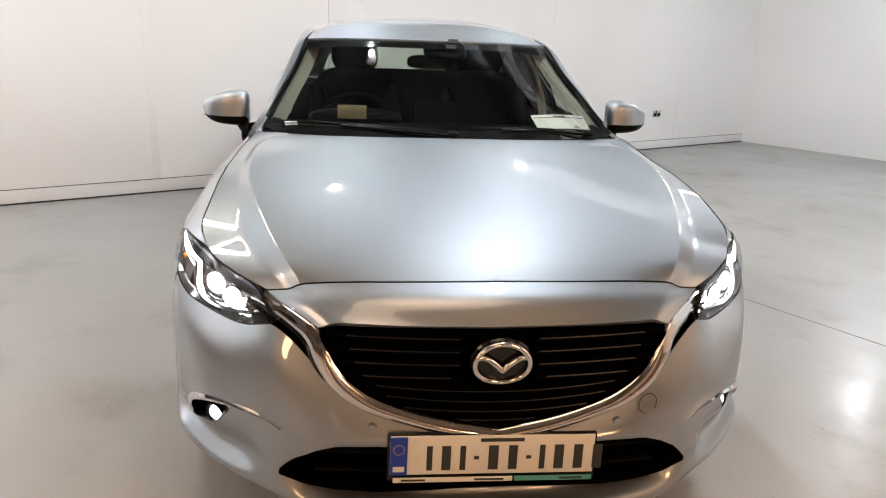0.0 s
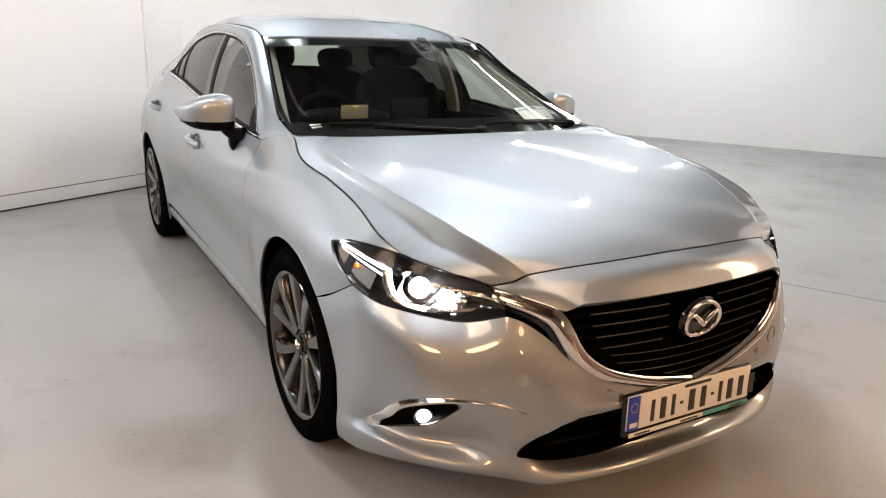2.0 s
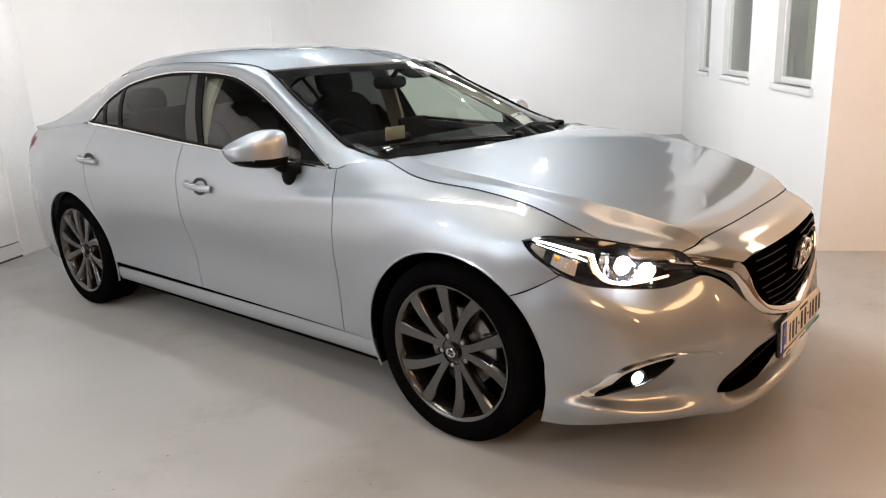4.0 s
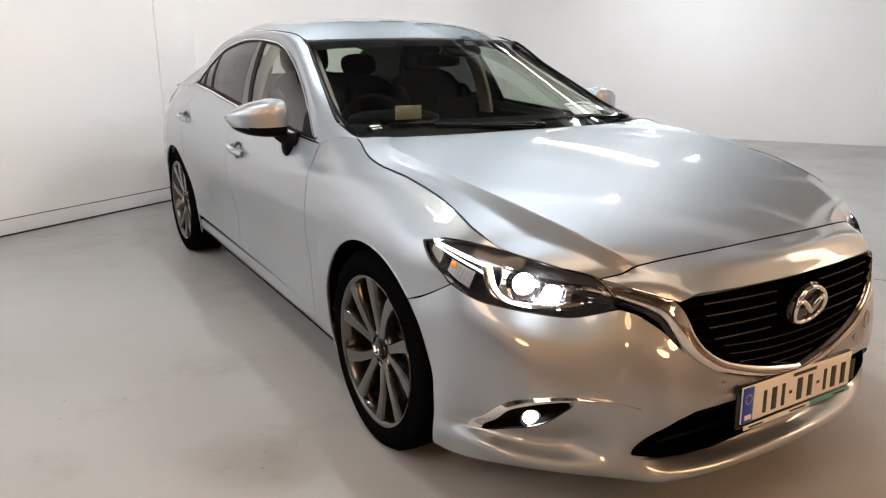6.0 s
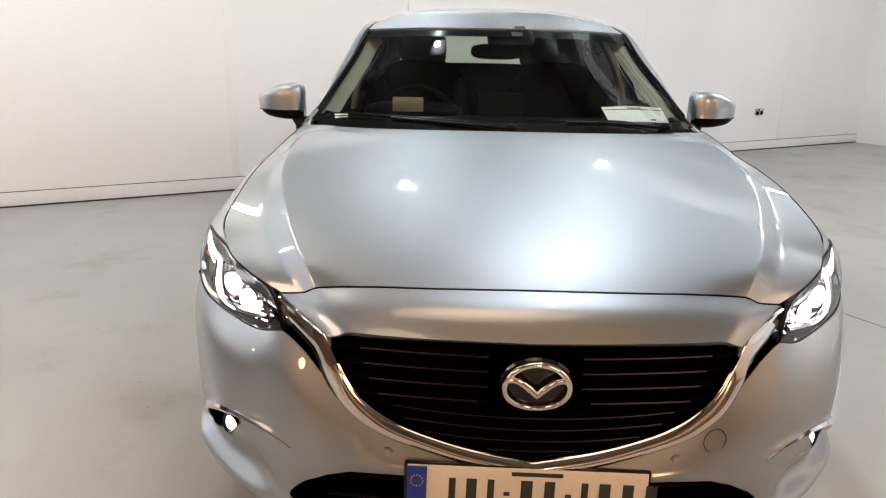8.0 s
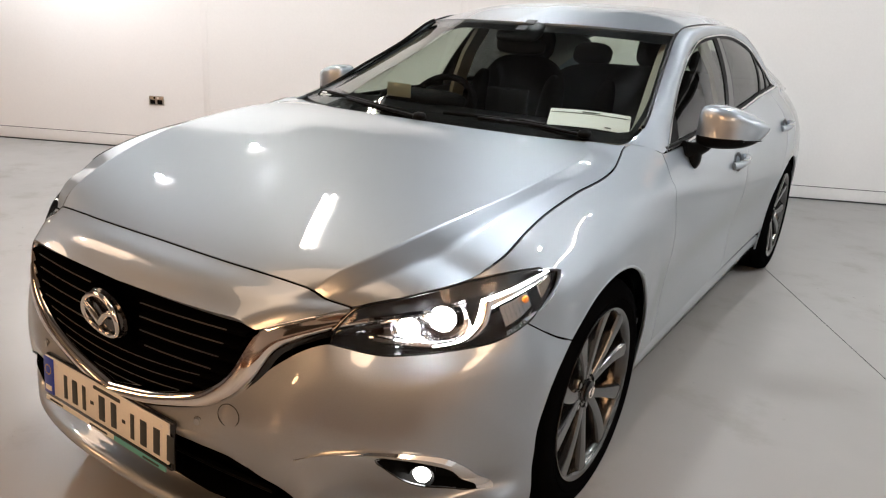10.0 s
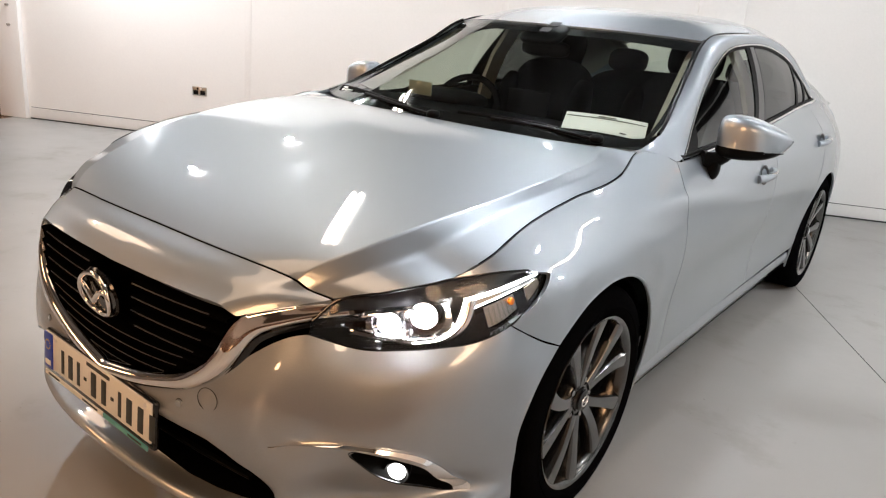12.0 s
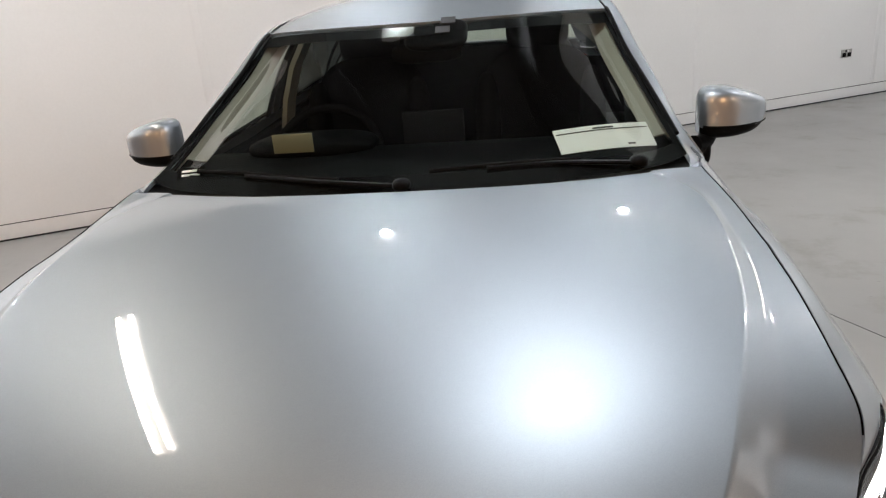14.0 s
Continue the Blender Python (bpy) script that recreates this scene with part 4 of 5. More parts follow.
def bar(xs, z_of, thickness=0.0085):
    pts = [(x, grille_y(x, z_of(x)) + 0.012, z_of(x)) for x in xs]
    g = np.array([[(x, y + a, z + b) for x, y, z in pts] for a, b in ((0.05, 0.002), (0.0, thickness * 0.5), (-0.007, thickness * 0.15), (-0.007, -thickness * 0.35), (0.05, -0.008))])
    return thick(sheet(g), 0.0015)


for z in (0.676, 0.643, 0.610, 0.577):
    r = grille_reach(z) - 0.012
    for s in SIDES:
        part("bar", side(bar(np.linspace(0.095, r, 24), lambda x, z=z: z + 0.010 * (x / 0.44) ** 2 * 0.8), s), VOID, grille)
        part("bar_edge", side(sweep([(x, grille_y(x, z) + 0.004, z + 0.010 * (x / 0.44) ** 2 * 0.8 + 0.003) for x in np.linspace(0.10 + 0.02 * (z < 0.6), r - 0.05, 20)], 0.0016, 6), s), BAREDGE, grille)
for z, dip in ((0.545, 0.020), (0.517, 0.024), (0.490, 0.026), (0.466, 0.026)):
    r = min(0.40, grille_reach(z + dip * 0.8) - 0.005)
    f = lambda x, z=z, dip=dip, r=r: z - 0.004 + dip * 1.2 * (x / 0.40) ** 2 * 1.2
    r = min(r, max(x for x in np.linspace(0.05, r, 60) if grille_reach(f(x)) > x + 0.004))
    part("bar", bar(np.linspace(-r, r, 44), f), VOID, grille)
    part("bar_edge", sweep([(x, grille_y(x, f(x)) + 0.004, f(x) + 0.003) for x in np.linspace(-r * 0.8, r * 0.8, 40)], 0.0012, 6), BAREDGE, grille)

# chrome surround: a deep band round the sides and the bottom, running out under the headlights
BAND = spline([(0.618, -0.692, 0.728), (0.56, -0.750, 0.718), (0.505, -0.806, 0.703), (0.462, -0.850, 0.684), (0.440, -0.874, 0.648), (0.420, -0.889, 0.600), (0.385, -0.902, 0.555), (0.325, -0.915, 0.512), (0.24, -0.926, 0.483), (0.13, -0.937, 0.455), (0.0, -0.947, 0.436)], 90)
INNER = spline([(0.60, -0.706, 0.738), (0.55, -0.755, 0.730), (0.495, -0.805, 0.717), (0.449, -0.852, 0.698), (0.424, -0.872, 0.656), (0.400, -0.884, 0.608), (0.365, -0.895, 0.566), (0.305, -0.905, 0.526), (0.23, -0.914, 0.498), (0.13, -0.922, 0.472), (0.0, -0.930, 0.452)], 90)
OUTER = spline([(0.628, -0.690, 0.716), (0.57, -0.748, 0.703), (0.515, -0.806, 0.684), (0.475, -0.845, 0.660), (0.456, -0.868, 0.625), (0.434, -0.882, 0.583), (0.397, -0.898, 0.540), (0.333, -0.912, 0.498), (0.245, -0.924, 0.469), (0.132, -0.936, 0.442), (0.0, -0.946, 0.424)], 90)
DEEP = INNER + np.array((-0.004, 0.055, 0.002))
band = loft([[tuple(v) for v in q[::3]] + [tuple(q[-1])] for q in (DEEP, INNER, BAND, OUTER, OUTER + np.array((0.004, 0.025, -0.006)))], 90, 14)
band_grid = np.concatenate([band, band[:, -2::-1] * (-1, 1, 1)], 1)
part("surround", thick(sheet(band_grid), 0.003), CHROME, grille, "bright chrome grille surround", 60)
GAPLINE = [OUTER + np.array((0.004, 0.012, -0.008)), OUTER + np.array((0.010, 0.022, -0.017))]
for s in SIDES:
    part("surround_gap", side(thick(strip(GAPLINE[0], GAPLINE[1]), 0.004), s), GLOSSBLACK, grille)

# emblem: a chrome ring with a plain wing-shaped bar
emblem = new("emblem")
emblem.parent = grille
EM = pose(0, -0.936, 0.630, 8, 0, 0)
part("dish", moved(turned([(0.03, 0.05), (0.012, 0.078), (0.006, 0.074), (0.004, 0.0)], 40, "y"), EM @ Matrix.Diagonal((1, 1, 0.84, 1))), GLOSSBLACK, emblem)
a = np.linspace(0, 2 * np.pi, 56, endpoint=False)
part("ring", moved(sweep([(0.0675 * np.cos(t), -0.002 - 0.004 * np.cos(2 * t), 0.0535 * np.sin(t)) for t in a], 0.0068, 10, True, up=(0, 1, 0)), EM), CHROME, emblem)
wing = spline([(-0.062, -0.004, 0.018), (-0.042, -0.007, 0.020), (-0.018, -0.008, 0.004), (0.0, -0.009, -0.014)], 20)
wing = np.vstack([wing, wing[-2::-1] * (-1, 1, 1)])
part("wing", moved(sweep(wing, [0.0062 + 0.002 * np.sin(np.pi * i / (len(wing) - 1)) for i in range(len(wing))], 10, up=(0, 1, 0)), EM), CHROME, emblem)

# ---- number plate: characters as plain bars ----
plate = new("number_plate")
plate.parent = car
NP = pose(-0.010, -0.948, 0.386, -3, 1.1, 0)
part("holder_frame", moved(block(0, 0.008, -0.004, 0.532, 0.016, 0.128, 0.007), NP), GLOSSBLACK, plate)
part("face", moved(block(0.0, -0.002, 0.004, 0.516, 0.006, 0.104, 0.002), NP), PLATE, plate)
part("band", moved(block(-0.237, -0.0065, 0.004, 0.042, 0.004, 0.102, 0.001), NP), BLUE, plate)
for k in range(12):
    t = k * math.pi / 6
    part("star", moved(block(-0.237 + 0.013 * math.cos(t), -0.009, 0.022 + 0.013 * math.sin(t), 0.003, 0.001, 0.003), NP), YELLOW, plate)
part("country_bar", moved(block(-0.237, -0.009, -0.030, 0.028, 0.001, 0.014), NP), PLATE, plate)
x = -0.172
for k, w in enumerate((0.022, 0.034, 0.022, -0.020, 0.038, 0.034, -0.020, 0.022, 0.037, 0.036, 0.037)):
    h = 0.066 if w > 0 else 0.009
    part("character_bar", moved(block(x + abs(w) / 2, -0.0055, -0.003, abs(w) * 0.66, 0.002, h, 0.0008), NP), INK, plate)
    x += abs(w) + 0.0135
part("county_bar", moved(block(0.02, -0.0055, 0.045, 0.11, 0.002, 0.009), NP), INK, plate)
part("dealer_strip", moved(block(-0.10, -0.0085, -0.060, 0.30, 0.003, 0.012), NP), PLATE, plate)
part("dealer_strip_teal", moved(block(0.155, -0.0085, -0.060, 0.20, 0.003, 0.012), NP), TEAL, plate)
for dx, w in ((-0.20, 0.06), (-0.01, 0.075), (0.20, 0.06)):
    part("dealer_bar", moved(block(dx, -0.0105, -0.060, w, 0.001, 0.005), NP), INK, plate)
for dx in (-0.2, 0.235):
    part("screw", moved(turned([(-0.007, 0.006), (-0.004, 0.006)], 12, "y"), NP @ Matrix.Translation((dx, 0, 0.044))), TRIM, plate)

# parking sensors and the tow-eye cover
for x, y, z, nx in ((0.312, -0.918, 0.456, 8), (0.741, -0.682, 0.516, 50)):
    for s in SIDES:
        m = pose(s * x, y, z, 0, 0, s * nx)
        part("parking_sensor", join(moved(turned([(-0.004, 0.0085), (0.004, 0.0095)], 20, "y"), m)), PAINT, car)
        part("sensor_ring", moved(sweep([(0.0115 * np.cos(t), 0.001, 0.0115 * np.sin(t)) for t in a], 0.0007, 6, True, up=(0, 1, 0)), m), BEAM, car)
part("tow_cover_seam", moved(sweep([(0.027 * np.cos(t), 0.0, 0.027 * np.sin(t)) for t in a], 0.0009, 6, True, up=(0, 1, 0)), pose(0.397, -0.902, 0.495, -4, 0, 14)), BLACK, car)

# ---- fog lamps ----
def on_bumper(x, z):
    """The place on the bumper's outer face at a half width and a height."""
    d = np.linalg.norm(bumper_half[..., [0, 2]] - (x, z), axis=-1).ravel()
    near = np.argsort(d)[:14]
    q = bumper_half.reshape(-1, 3)[near]
    w = 1 / (d[near] + 0.004)
    a = np.c_[np.ones(14), q[:, 0] - x, q[:, 2] - z] * w[:, None]
    return np.array((x, np.linalg.lstsq(a, q[:, 1] * w, rcond=None)[0][0], z))


def fog_lamp(s):
    f = new("fog_lamp")
    f.parent = car
    front = np.array([on_bumper(x, z) for x, z in spline(FOG_RING + FOG_RING[:1], 90)])
    mid = front.mean(0)
    rings = [front + (0, -0.001, 0), front * 0.96 + mid * 0.04 + (-0.005, 0.014, 0), front * 0.80 + mid * 0.20 + (-0.014, 0.032, 0), front * 0.05 + mid * 0.95 + (-0.02, 0.042, 0)]
    part("pocket", side(thick(sheet(np.array(rings)), 0.003), s), BLACK, f)
    m = pose(0.740, -0.645, 0.356, 0, 0, 32)
    part("lamp_ring", side(moved(turned([(0.03, 0.031), (-0.006, 0.031), (-0.010, 0.028), (-0.004, 0.024)], 30, "y", False), m), s), BLACK, f)
    part("lamp_lens", side(moved(turned([(-0.002, 0.0215), (-0.008, 0.015), (-0.010, 0.0)], 30, "y", False), m), s), FOG_LIGHT, f)
    # the chrome leaf follows the pocket's outer and upper edge and runs out to a point
    outer = spline([(0.853, 0.296), (0.847, 0.314), (0.836, 0.340), (0.820, 0.386), (0.79, 0.422), (0.736, 0.441), (0.672, 0.446), (0.596, 0.437), (0.540, 0.416)], 60)
    inner = spline([(0.826, 0.299), (0.822, 0.316), (0.815, 0.338), (0.802, 0.385), (0.768, 0.413), (0.728, 0.428), (0.672, 0.437), (0.596, 0.433), (0.540, 0.4155)], 60)
    lift = np.clip(np.minimum(np.linspace(0.3, 6, 60), np.linspace(4, 0.1, 60)), 0, 1)[:, None]
    a_, b_ = np.array([on_bumper(x, z) for x, z in outer]), np.array([on_bumper(x, z) for x, z in inner])
    out = np.array((0.5, -0.85, 0.1))
    rows = [a_ - out * 0.004, a_ + out * 0.006 * lift, (a_ + b_) / 2 + out * 0.012 * lift, b_ + out * 0.009 * lift, b_ - out * 0.014 * lift]
    part("chrome_leaf", side(thick(sheet(np.array(rows)), 0.002), s), CHROME, f, "chrome leaf over the fog lamp")


for s in SIDES:
    fog_lamp(s)

# ---- headlights ----
def headlight(s):
    h = new("headlight")
    h.parent = car
    t, b = spline(HL_TOP, 50), spline(HL_LOW, 50)
    k = np.linspace(0, 1, 50)[:, None] ** 0.8
    out = np.array((0.97, -0.20, 0.12)) * (1 - k) + np.array((0.45, -0.87, 0.2)) * k
    reach = np.clip(np.minimum(np.linspace(0, 7, 50), np.linspace(5, 0.4, 50)), 0.0, 1.0)[:, None]
    def curve(depth, swell):
        return [t + out * depth] + [t * (1 - q) + b * q + out * (depth + swell * reach * 4 * q * (1 - q)) for q in (0.2, 0.4, 0.6, 0.8)] + [b + out * depth]
    part("lens", side(sheet(np.array(curve(-0.002, 0.015))), s), LENS, h, "clear headlight cover", 60)
    bowl = [t - out * 0.002, t * 0.94 + b * 0.06 - out * 0.03 * reach] + [t * (1 - q) + b * q - out * 0.075 * reach for q in (0.25, 0.5, 0.75)] + [t * 0.06 + b * 0.94 - out * 0.035 * reach, b - out * 0.002]
    part("housing", side(thick(sheet(np.array(bowl)), 0.004), s), GLOSSBLACK, h)
    brow = [t * (1 - q) + b * q - out * d for q, d in ((0.0, 0.003), (0.14, 0.004), (0.26, 0.008), (0.30, 0.03))]
    part("brow", side(thick(sheet(np.array(brow)[:, 6:46]), 0.003), s), GLOSSBLACK, h)

    def at(u, k, depth):
        i = u * 49
        p = np.array([np.interp(i, range(50), t[:, j]) for j in range(3)]) * (1 - k) + np.array([np.interp(i, range(50), b[:, j]) for j in range(3)]) * k
        return p - out[int(round(i))] * depth
    bezel = np.array([[at(u, k, 0.058 - 0.03 * abs(k - 0.55) * 2) for u in np.linspace(0.46, 0.80, 24)] for k in np.linspace(0.34, 0.90, 10)])
    part("bezel", side(thick(sheet(bezel), 0.003), s), LAMP_SILVER, h)
    # two projector units
    for u, k, r in ((0.565, 0.47, 0.027), (0.70, 0.52, 0.023)):
        p = at(u, k, 0.03)
        m = Matrix.Translation(p) @ pose(0, 0, 0, 0, 0, 30)
        part("reflector_bowl", side(moved(turned([(-0.010, r * 1.75), (0.010, r * 1.6), (0.028, r * 1.15)], 28, "y", False), m), s), LAMP_SILVER, h)
        if r > 0.025:
            # point light added between the projectors to flood the silver with glare
            glow_at = at(0.63, 0.45, 0.012)
            bulb(s * glow_at[0], glow_at[1], glow_at[2], 0.008, 8.0, (1.0, 0.985, 0.97))
        part("projector_ring", side(moved(turned([(0.04, r * 1.12), (-0.012, r * 1.2), (-0.016, r * 1.12), (-0.004, r * 1.04)], 28, "y", False), m), s), LAMP_SILVER, h)
        if r > 0.025:
            part("projector_lens", side(moved(turned([(0.0, r * 1.02), (-0.012, r * 0.8), (-0.019, 0.0)], 28, "y", False), m @ Matrix.Diagonal((0.86, 1, 1.04, 1))), s), WHITE_LIGHT, h)
        else:
            part("projector_lens", side(moved(pillow(0, -0.004, -0.004, 0.052, 0.024, 0.046, 2.8, 14), m), s), WHITE_LIGHT, h)
            for dx, dz, wide, tall in ((0.034, 0.018, 0.014, 0.020), (-0.036, 0.010, 0.018, 0.009), (-0.030, -0.020, 0.020, 0.010), (0.022, -0.031, 0.028, 0.008)):
                # the lowest facet emits light itself, in place of glare caught by the reflector
                part("reflector_facet", side(moved(pillow(dx, 0.0, dz, wide, 0.008, tall, 3.0, 8), m), s), WHITE_LIGHT if dz < -0.03 else LAMP_SILVER, h)
    # lit claw round the main lamp, and two fine guides that run out along the top
    claw = spline([at(0.76, 0.84, 0.022), at(0.64, 0.90, 0.016), at(0.53, 0.88, 0.014), at(0.465, 0.74, 0.012), at(0.43, 0.55, 0.011), at(0.405, 0.36, 0.010)], 40)
    part("light_claw", side(sweep(claw, 0.003 + 0.0045 * np.sin(np.pi * np.linspace(0.05, 0.9, 40)), 10, flat=0.8), s), WHITE_LIGHT, h)
    part("claw_bezel", side(sweep(claw + (0.004, 0.012, 0), 0.014, 10, flat=0.8), s), LAMP_SILVER, h)
    facet = spline([at(0.40, 0.50, 0.014), at(0.415, 0.64, 0.016), at(0.45, 0.80, 0.018)], 14)
    part("lit_facet", side(sweep(facet, np.linspace(0.0075, 0.004, 14), 8, flat=0.7), s), LAMP_SILVER, h)
    guide = spline([at(0.41, 0.36, 0.009), at(0.30, 0.33, 0.008), at(0.18, 0.29, 0.006), at(0.06, 0.22, 0.004)], 40)
    part("light_guide", side(sweep(guide, np.linspace(0.0052, 0.0034, 40), 8), s), WHITE_LIGHT, h)
    guide_low = spline([at(0.39, 0.50, 0.010), at(0.30, 0.45, 0.009), at(0.19, 0.41, 0.007), at(0.09, 0.36, 0.005)], 40)
    part("light_guide", side(sweep(guide_low, np.linspace(0.0026, 0.0034, 40), 8), s), WHITE_LIGHT, h)
    between = np.array([guide + (0.001, 0.006, 0), guide_low + (0.001, 0.006, 0)])
    part("guide_bezel", side(thick(sheet(between), 0.004), s), LAMP_SILVER, h)
    for k in (0.26, 0.40):
        part("reflector_strip", side(sweep([at(0.78, k, 0.03), at(0.64, k - 0.03, 0.02), at(0.47, k - 0.08, 0.012)], 0.0028, 6), s), LAMP_SILVER, h)
    side_marker = np.array([[at(u, k, 0.006) for u in np.linspace(0.06, 0.15, 8)] for k in np.linspace(0.50, 0.88, 8)])
    part("side_reflector", side(thick(sheet(side_marker), 0.004), s), MARKER, h, "pale side reflector inside the headlight")
    low_bar = spline([at(0.84, 0.72, 0.02), at(0.70, 0.84, 0.018), at(0.58, 0.92, 0.02)], 20)
    part("reflector_strip", side(sweep(low_bar, 0.009, 8), s), LAMP_SILVER, h)
    for k in (0.44, 0.72):
        part("reflector_fin", side(sweep([at(0.62, k, 0.05), at(0.78, k, 0.045), at(0.86, k, 0.035)], 0.004, 8), s), LAMP_SILVER, h)
    # indicator
    ind = np.array([[at(u, k, 0.022) for u in np.linspace(0.20, 0.34, 10)] for k in np.linspace(0.56, 0.90, 8)])
    part("indicator_reflector", side(thick(sheet(ind), 0.004), s), STEEL, h)
    for j in range(7):
        part("indicator_rib", side(sweep([at(0.205 + 0.020 * j, 0.58, 0.019), at(0.205 + 0.020 * j, 0.88, 0.019)], 0.0018, 6), s), LENS, h)
    part("indicator_bulb", side(pillow(*at(0.225, 0.64, 0.014), 0.016, 0.016, 0.018, 2.2, 12), s), AMBER, h, "amber indicator bulb")
    part("cover_edge", side(sweep(np.vstack([t, b[::-1]]) - np.vstack([out, out[::-1]]) * 0.002, 0.0020, 6, True), s), BLACK, h)


for s in SIDES:
    headlight(s)

# ---- roof, pillars and glass ----
ROOF = [
    [(0, 0.955, 1.362), (0.3, 1.055, 1.361), (0.5, 1.195, 1.355), (0.598, 1.250, 1.350)],
    [(0, 1.45, 1.456), (0.3, 1.47, 1.446), (0.48, 1.50, 1.421), (0.578, 1.52, 1.392)],
    [(0, 2.1, 1.486), (0.3, 2.1, 1.477), (0.48, 2.1, 1.450), (0.566, 2.1, 1.408)],
    [(0, 2.6, 1.460), (0.3, 2.6, 1.451), (0.46, 2.6, 1.423), (0.548, 2.6, 1.374)],
    [(0, 2.95, 1.385), (0.3, 2.94, 1.376), (0.44, 2.92, 1.350), (0.53, 2.90, 1.315)],
]
roof_half = loft(ROOF, 30, 44)
roof_grid = np.concatenate([roof_half[:, :0:-1] * (-1, 1, 1), roof_half], 1)
part("roof", thick(sheet(roof_grid), 0.02), PAINT, car, sharp=50)
RAIL_IN = [(0.724, 0.412, 0.998), (0.734, 0.455, 1.003), (0.736, 0.50, 1.012), (0.727, 0.64, 1.046), (0.688, 0.83, 1.137), (0.642, 1.04, 1.238), (0.606, 1.25, 1.348), (0.584, 1.52, 1.390), (0.572, 2.1, 1.406), (0.554, 2.6, 1.372), (0.54, 2.90, 1.313), (0.585, 3.15, 1.215), (0.63, 3.40, 1.115), (0.64, 3.55, 1.082), (0.66, 3.73, 1.045)]
RAIL_OUT = [(half_width(y, float(belt(y)) - 0.001) - 0.002, y, float(belt(y)) - 0.001) for y in (0.435, 0.50, 0.57)] + [(0.806, 0.652, 0.966), (0.748, 0.86, 1.067), (0.697, 1.06, 1.168), (0.660, 1.27, 1.270), (0.638, 1.52, 1.343), (0.630, 2.0, 1.365), (0.640, 2.40, 1.322), (0.660, 2.62, 1.254), (0.700, 2.73, 1.178), (0.742, 2.80, 1.106)] + [(half_width(y, float(belt(y))) - 0.003, y, float(belt(y))) for y in (3.08, 3.35, 3.735)]
ri, ro = spline(RAIL_IN, 150), spline(RAIL_OUT, 150)
swell = np.clip(np.linspace(-0.06, 1, 150) * 7, 0, 1)[:, None] * np.clip(np.linspace(7, 0.6, 150), 0, 1)[:, None]
swell = swell * swell * (3 - 2 * swell)
out_dir = np.array((0.83, 0.0, 0.56)) * swell
rear = np.clip((ri[:, 1:2] - 2.75) / 0.35, 0, 1)
rear = rear * rear * (3 - 2 * rear)
bulge_in = out_dir * 0.022 * (1 - rear) + np.array((0.3, 0, 0.95)) * 0.010 * rear
bulge_out = out_dir * 0.024 * (1 - rear) + np.array((0.6, 0, 0.8)) * 0.020 * rear
rail = np.array([ri - np.array((0.7, 0, 0.7)) * 0.003, ri * 0.67 + ro * 0.33 + bulge_in, ri * 0.33 + ro * 0.67 + bulge_out, ro])
rail = np.array([loft([[tuple(v)] * 2 for v in rail[:, j]], 2, 10)[:, 0] for j in range(150)]).transpose(1, 0, 2)
both("side_frame", thick(sheet(rail, True), 0.012), PAINT)
both("screen_moulding", sweep(ri[9:41] + (-0.003, -0.004, 0.001), 0.0068, 8), BLACK)
both("roof_ditch", sweep(ri[40:104] + (-0.003, 0, -0.002), 0.0035, 8), BLACK)

WS = [
    [(0, 0.285, 0.998), (0.3, 0.300, 0.998), (0.55, 0.385, 0.998), (0.66, 0.44, 1.000), (0.732, 0.49, 1.012)],
    [(0, 0.50, 1.120), (0.3, 0.530, 1.117), (0.53, 0.62, 1.100), (0.63, 0.69, 1.085), (0.700, 0.745, 1.096)],
    [(0, 0.72, 1.245), (0.3, 0.78, 1.241), (0.50, 0.90, 1.222), (0.59, 0.97, 1.205), (0.648, 1.000, 1.220)],
    [(0, 0.950, 1.358), (0.3, 1.050, 1.357), (0.49, 1.185, 1.352), (0.55, 1.222, 1.348), (0.594, 1.245, 1.346)],
]
ws_half = loft(WS, 36, 36)
ws = np.concatenate([ws_half[:, :0:-1] * (-1, 1, 1), ws_half], 1)
screen = part("windscreen", sheet(ws), SCREEN_GLASS, car, "tinted windscreen glass", 60)
nwide = ws.shape[1]
frit = []
inner = ws - np.array((0, -0.004, 0.004))
for sl in ((slice(0, 4), slice(0, nwide)), (slice(0, 36), slice(0, 2)), (slice(0, 36), slice(nwide - 2, nwide)), (slice(32, 36), slice(0, nwide))):
    frit.append(sheet(inner[sl]))
part("screen_border", join(*frit), GLOSSBLACK, car)
part("cowl_panel", thick(sheet(np.array([[(x, 0.255 + 0.30 * x * x - 0.01, 0.986), (x, 0.36 + 0.28 * x * x, 0.990)] for x in np.linspace(-0.74, 0.74, 40)]).transpose(1, 0, 2)), 0.01), BLACK, car)


# wipers
def wiper(points, name="wiper"):
    w = new(name)
    w.parent = car
    p = spline(points, 30)
    part("arm", sweep(p[:22], 0.009, 8, flat=0.7), BLACK, w)
    part("blade", sweep(p[8:] + (0, 0.012, 0.004), 0.007, 8), BLACK, w)
    part("pivot", pillow(*(p[0] + (0, 0, 0.004)), 0.045, 0.05, 0.03, 2.4, 10), BLACK, w)


wiper([(0.02, 0.29, 1.012), (-0.22, 0.335, 1.024), (-0.42, 0.40, 1.030), (-0.58, 0.455, 1.030)])
wiper([(0.60, 0.415, 1.012), (0.42, 0.395, 1.026), (0.25, 0.36, 1.030), (0.08, 0.345, 1.026)])

# side glass, pillars and chrome
ys = np.linspace(0.66, 2.785, 160)
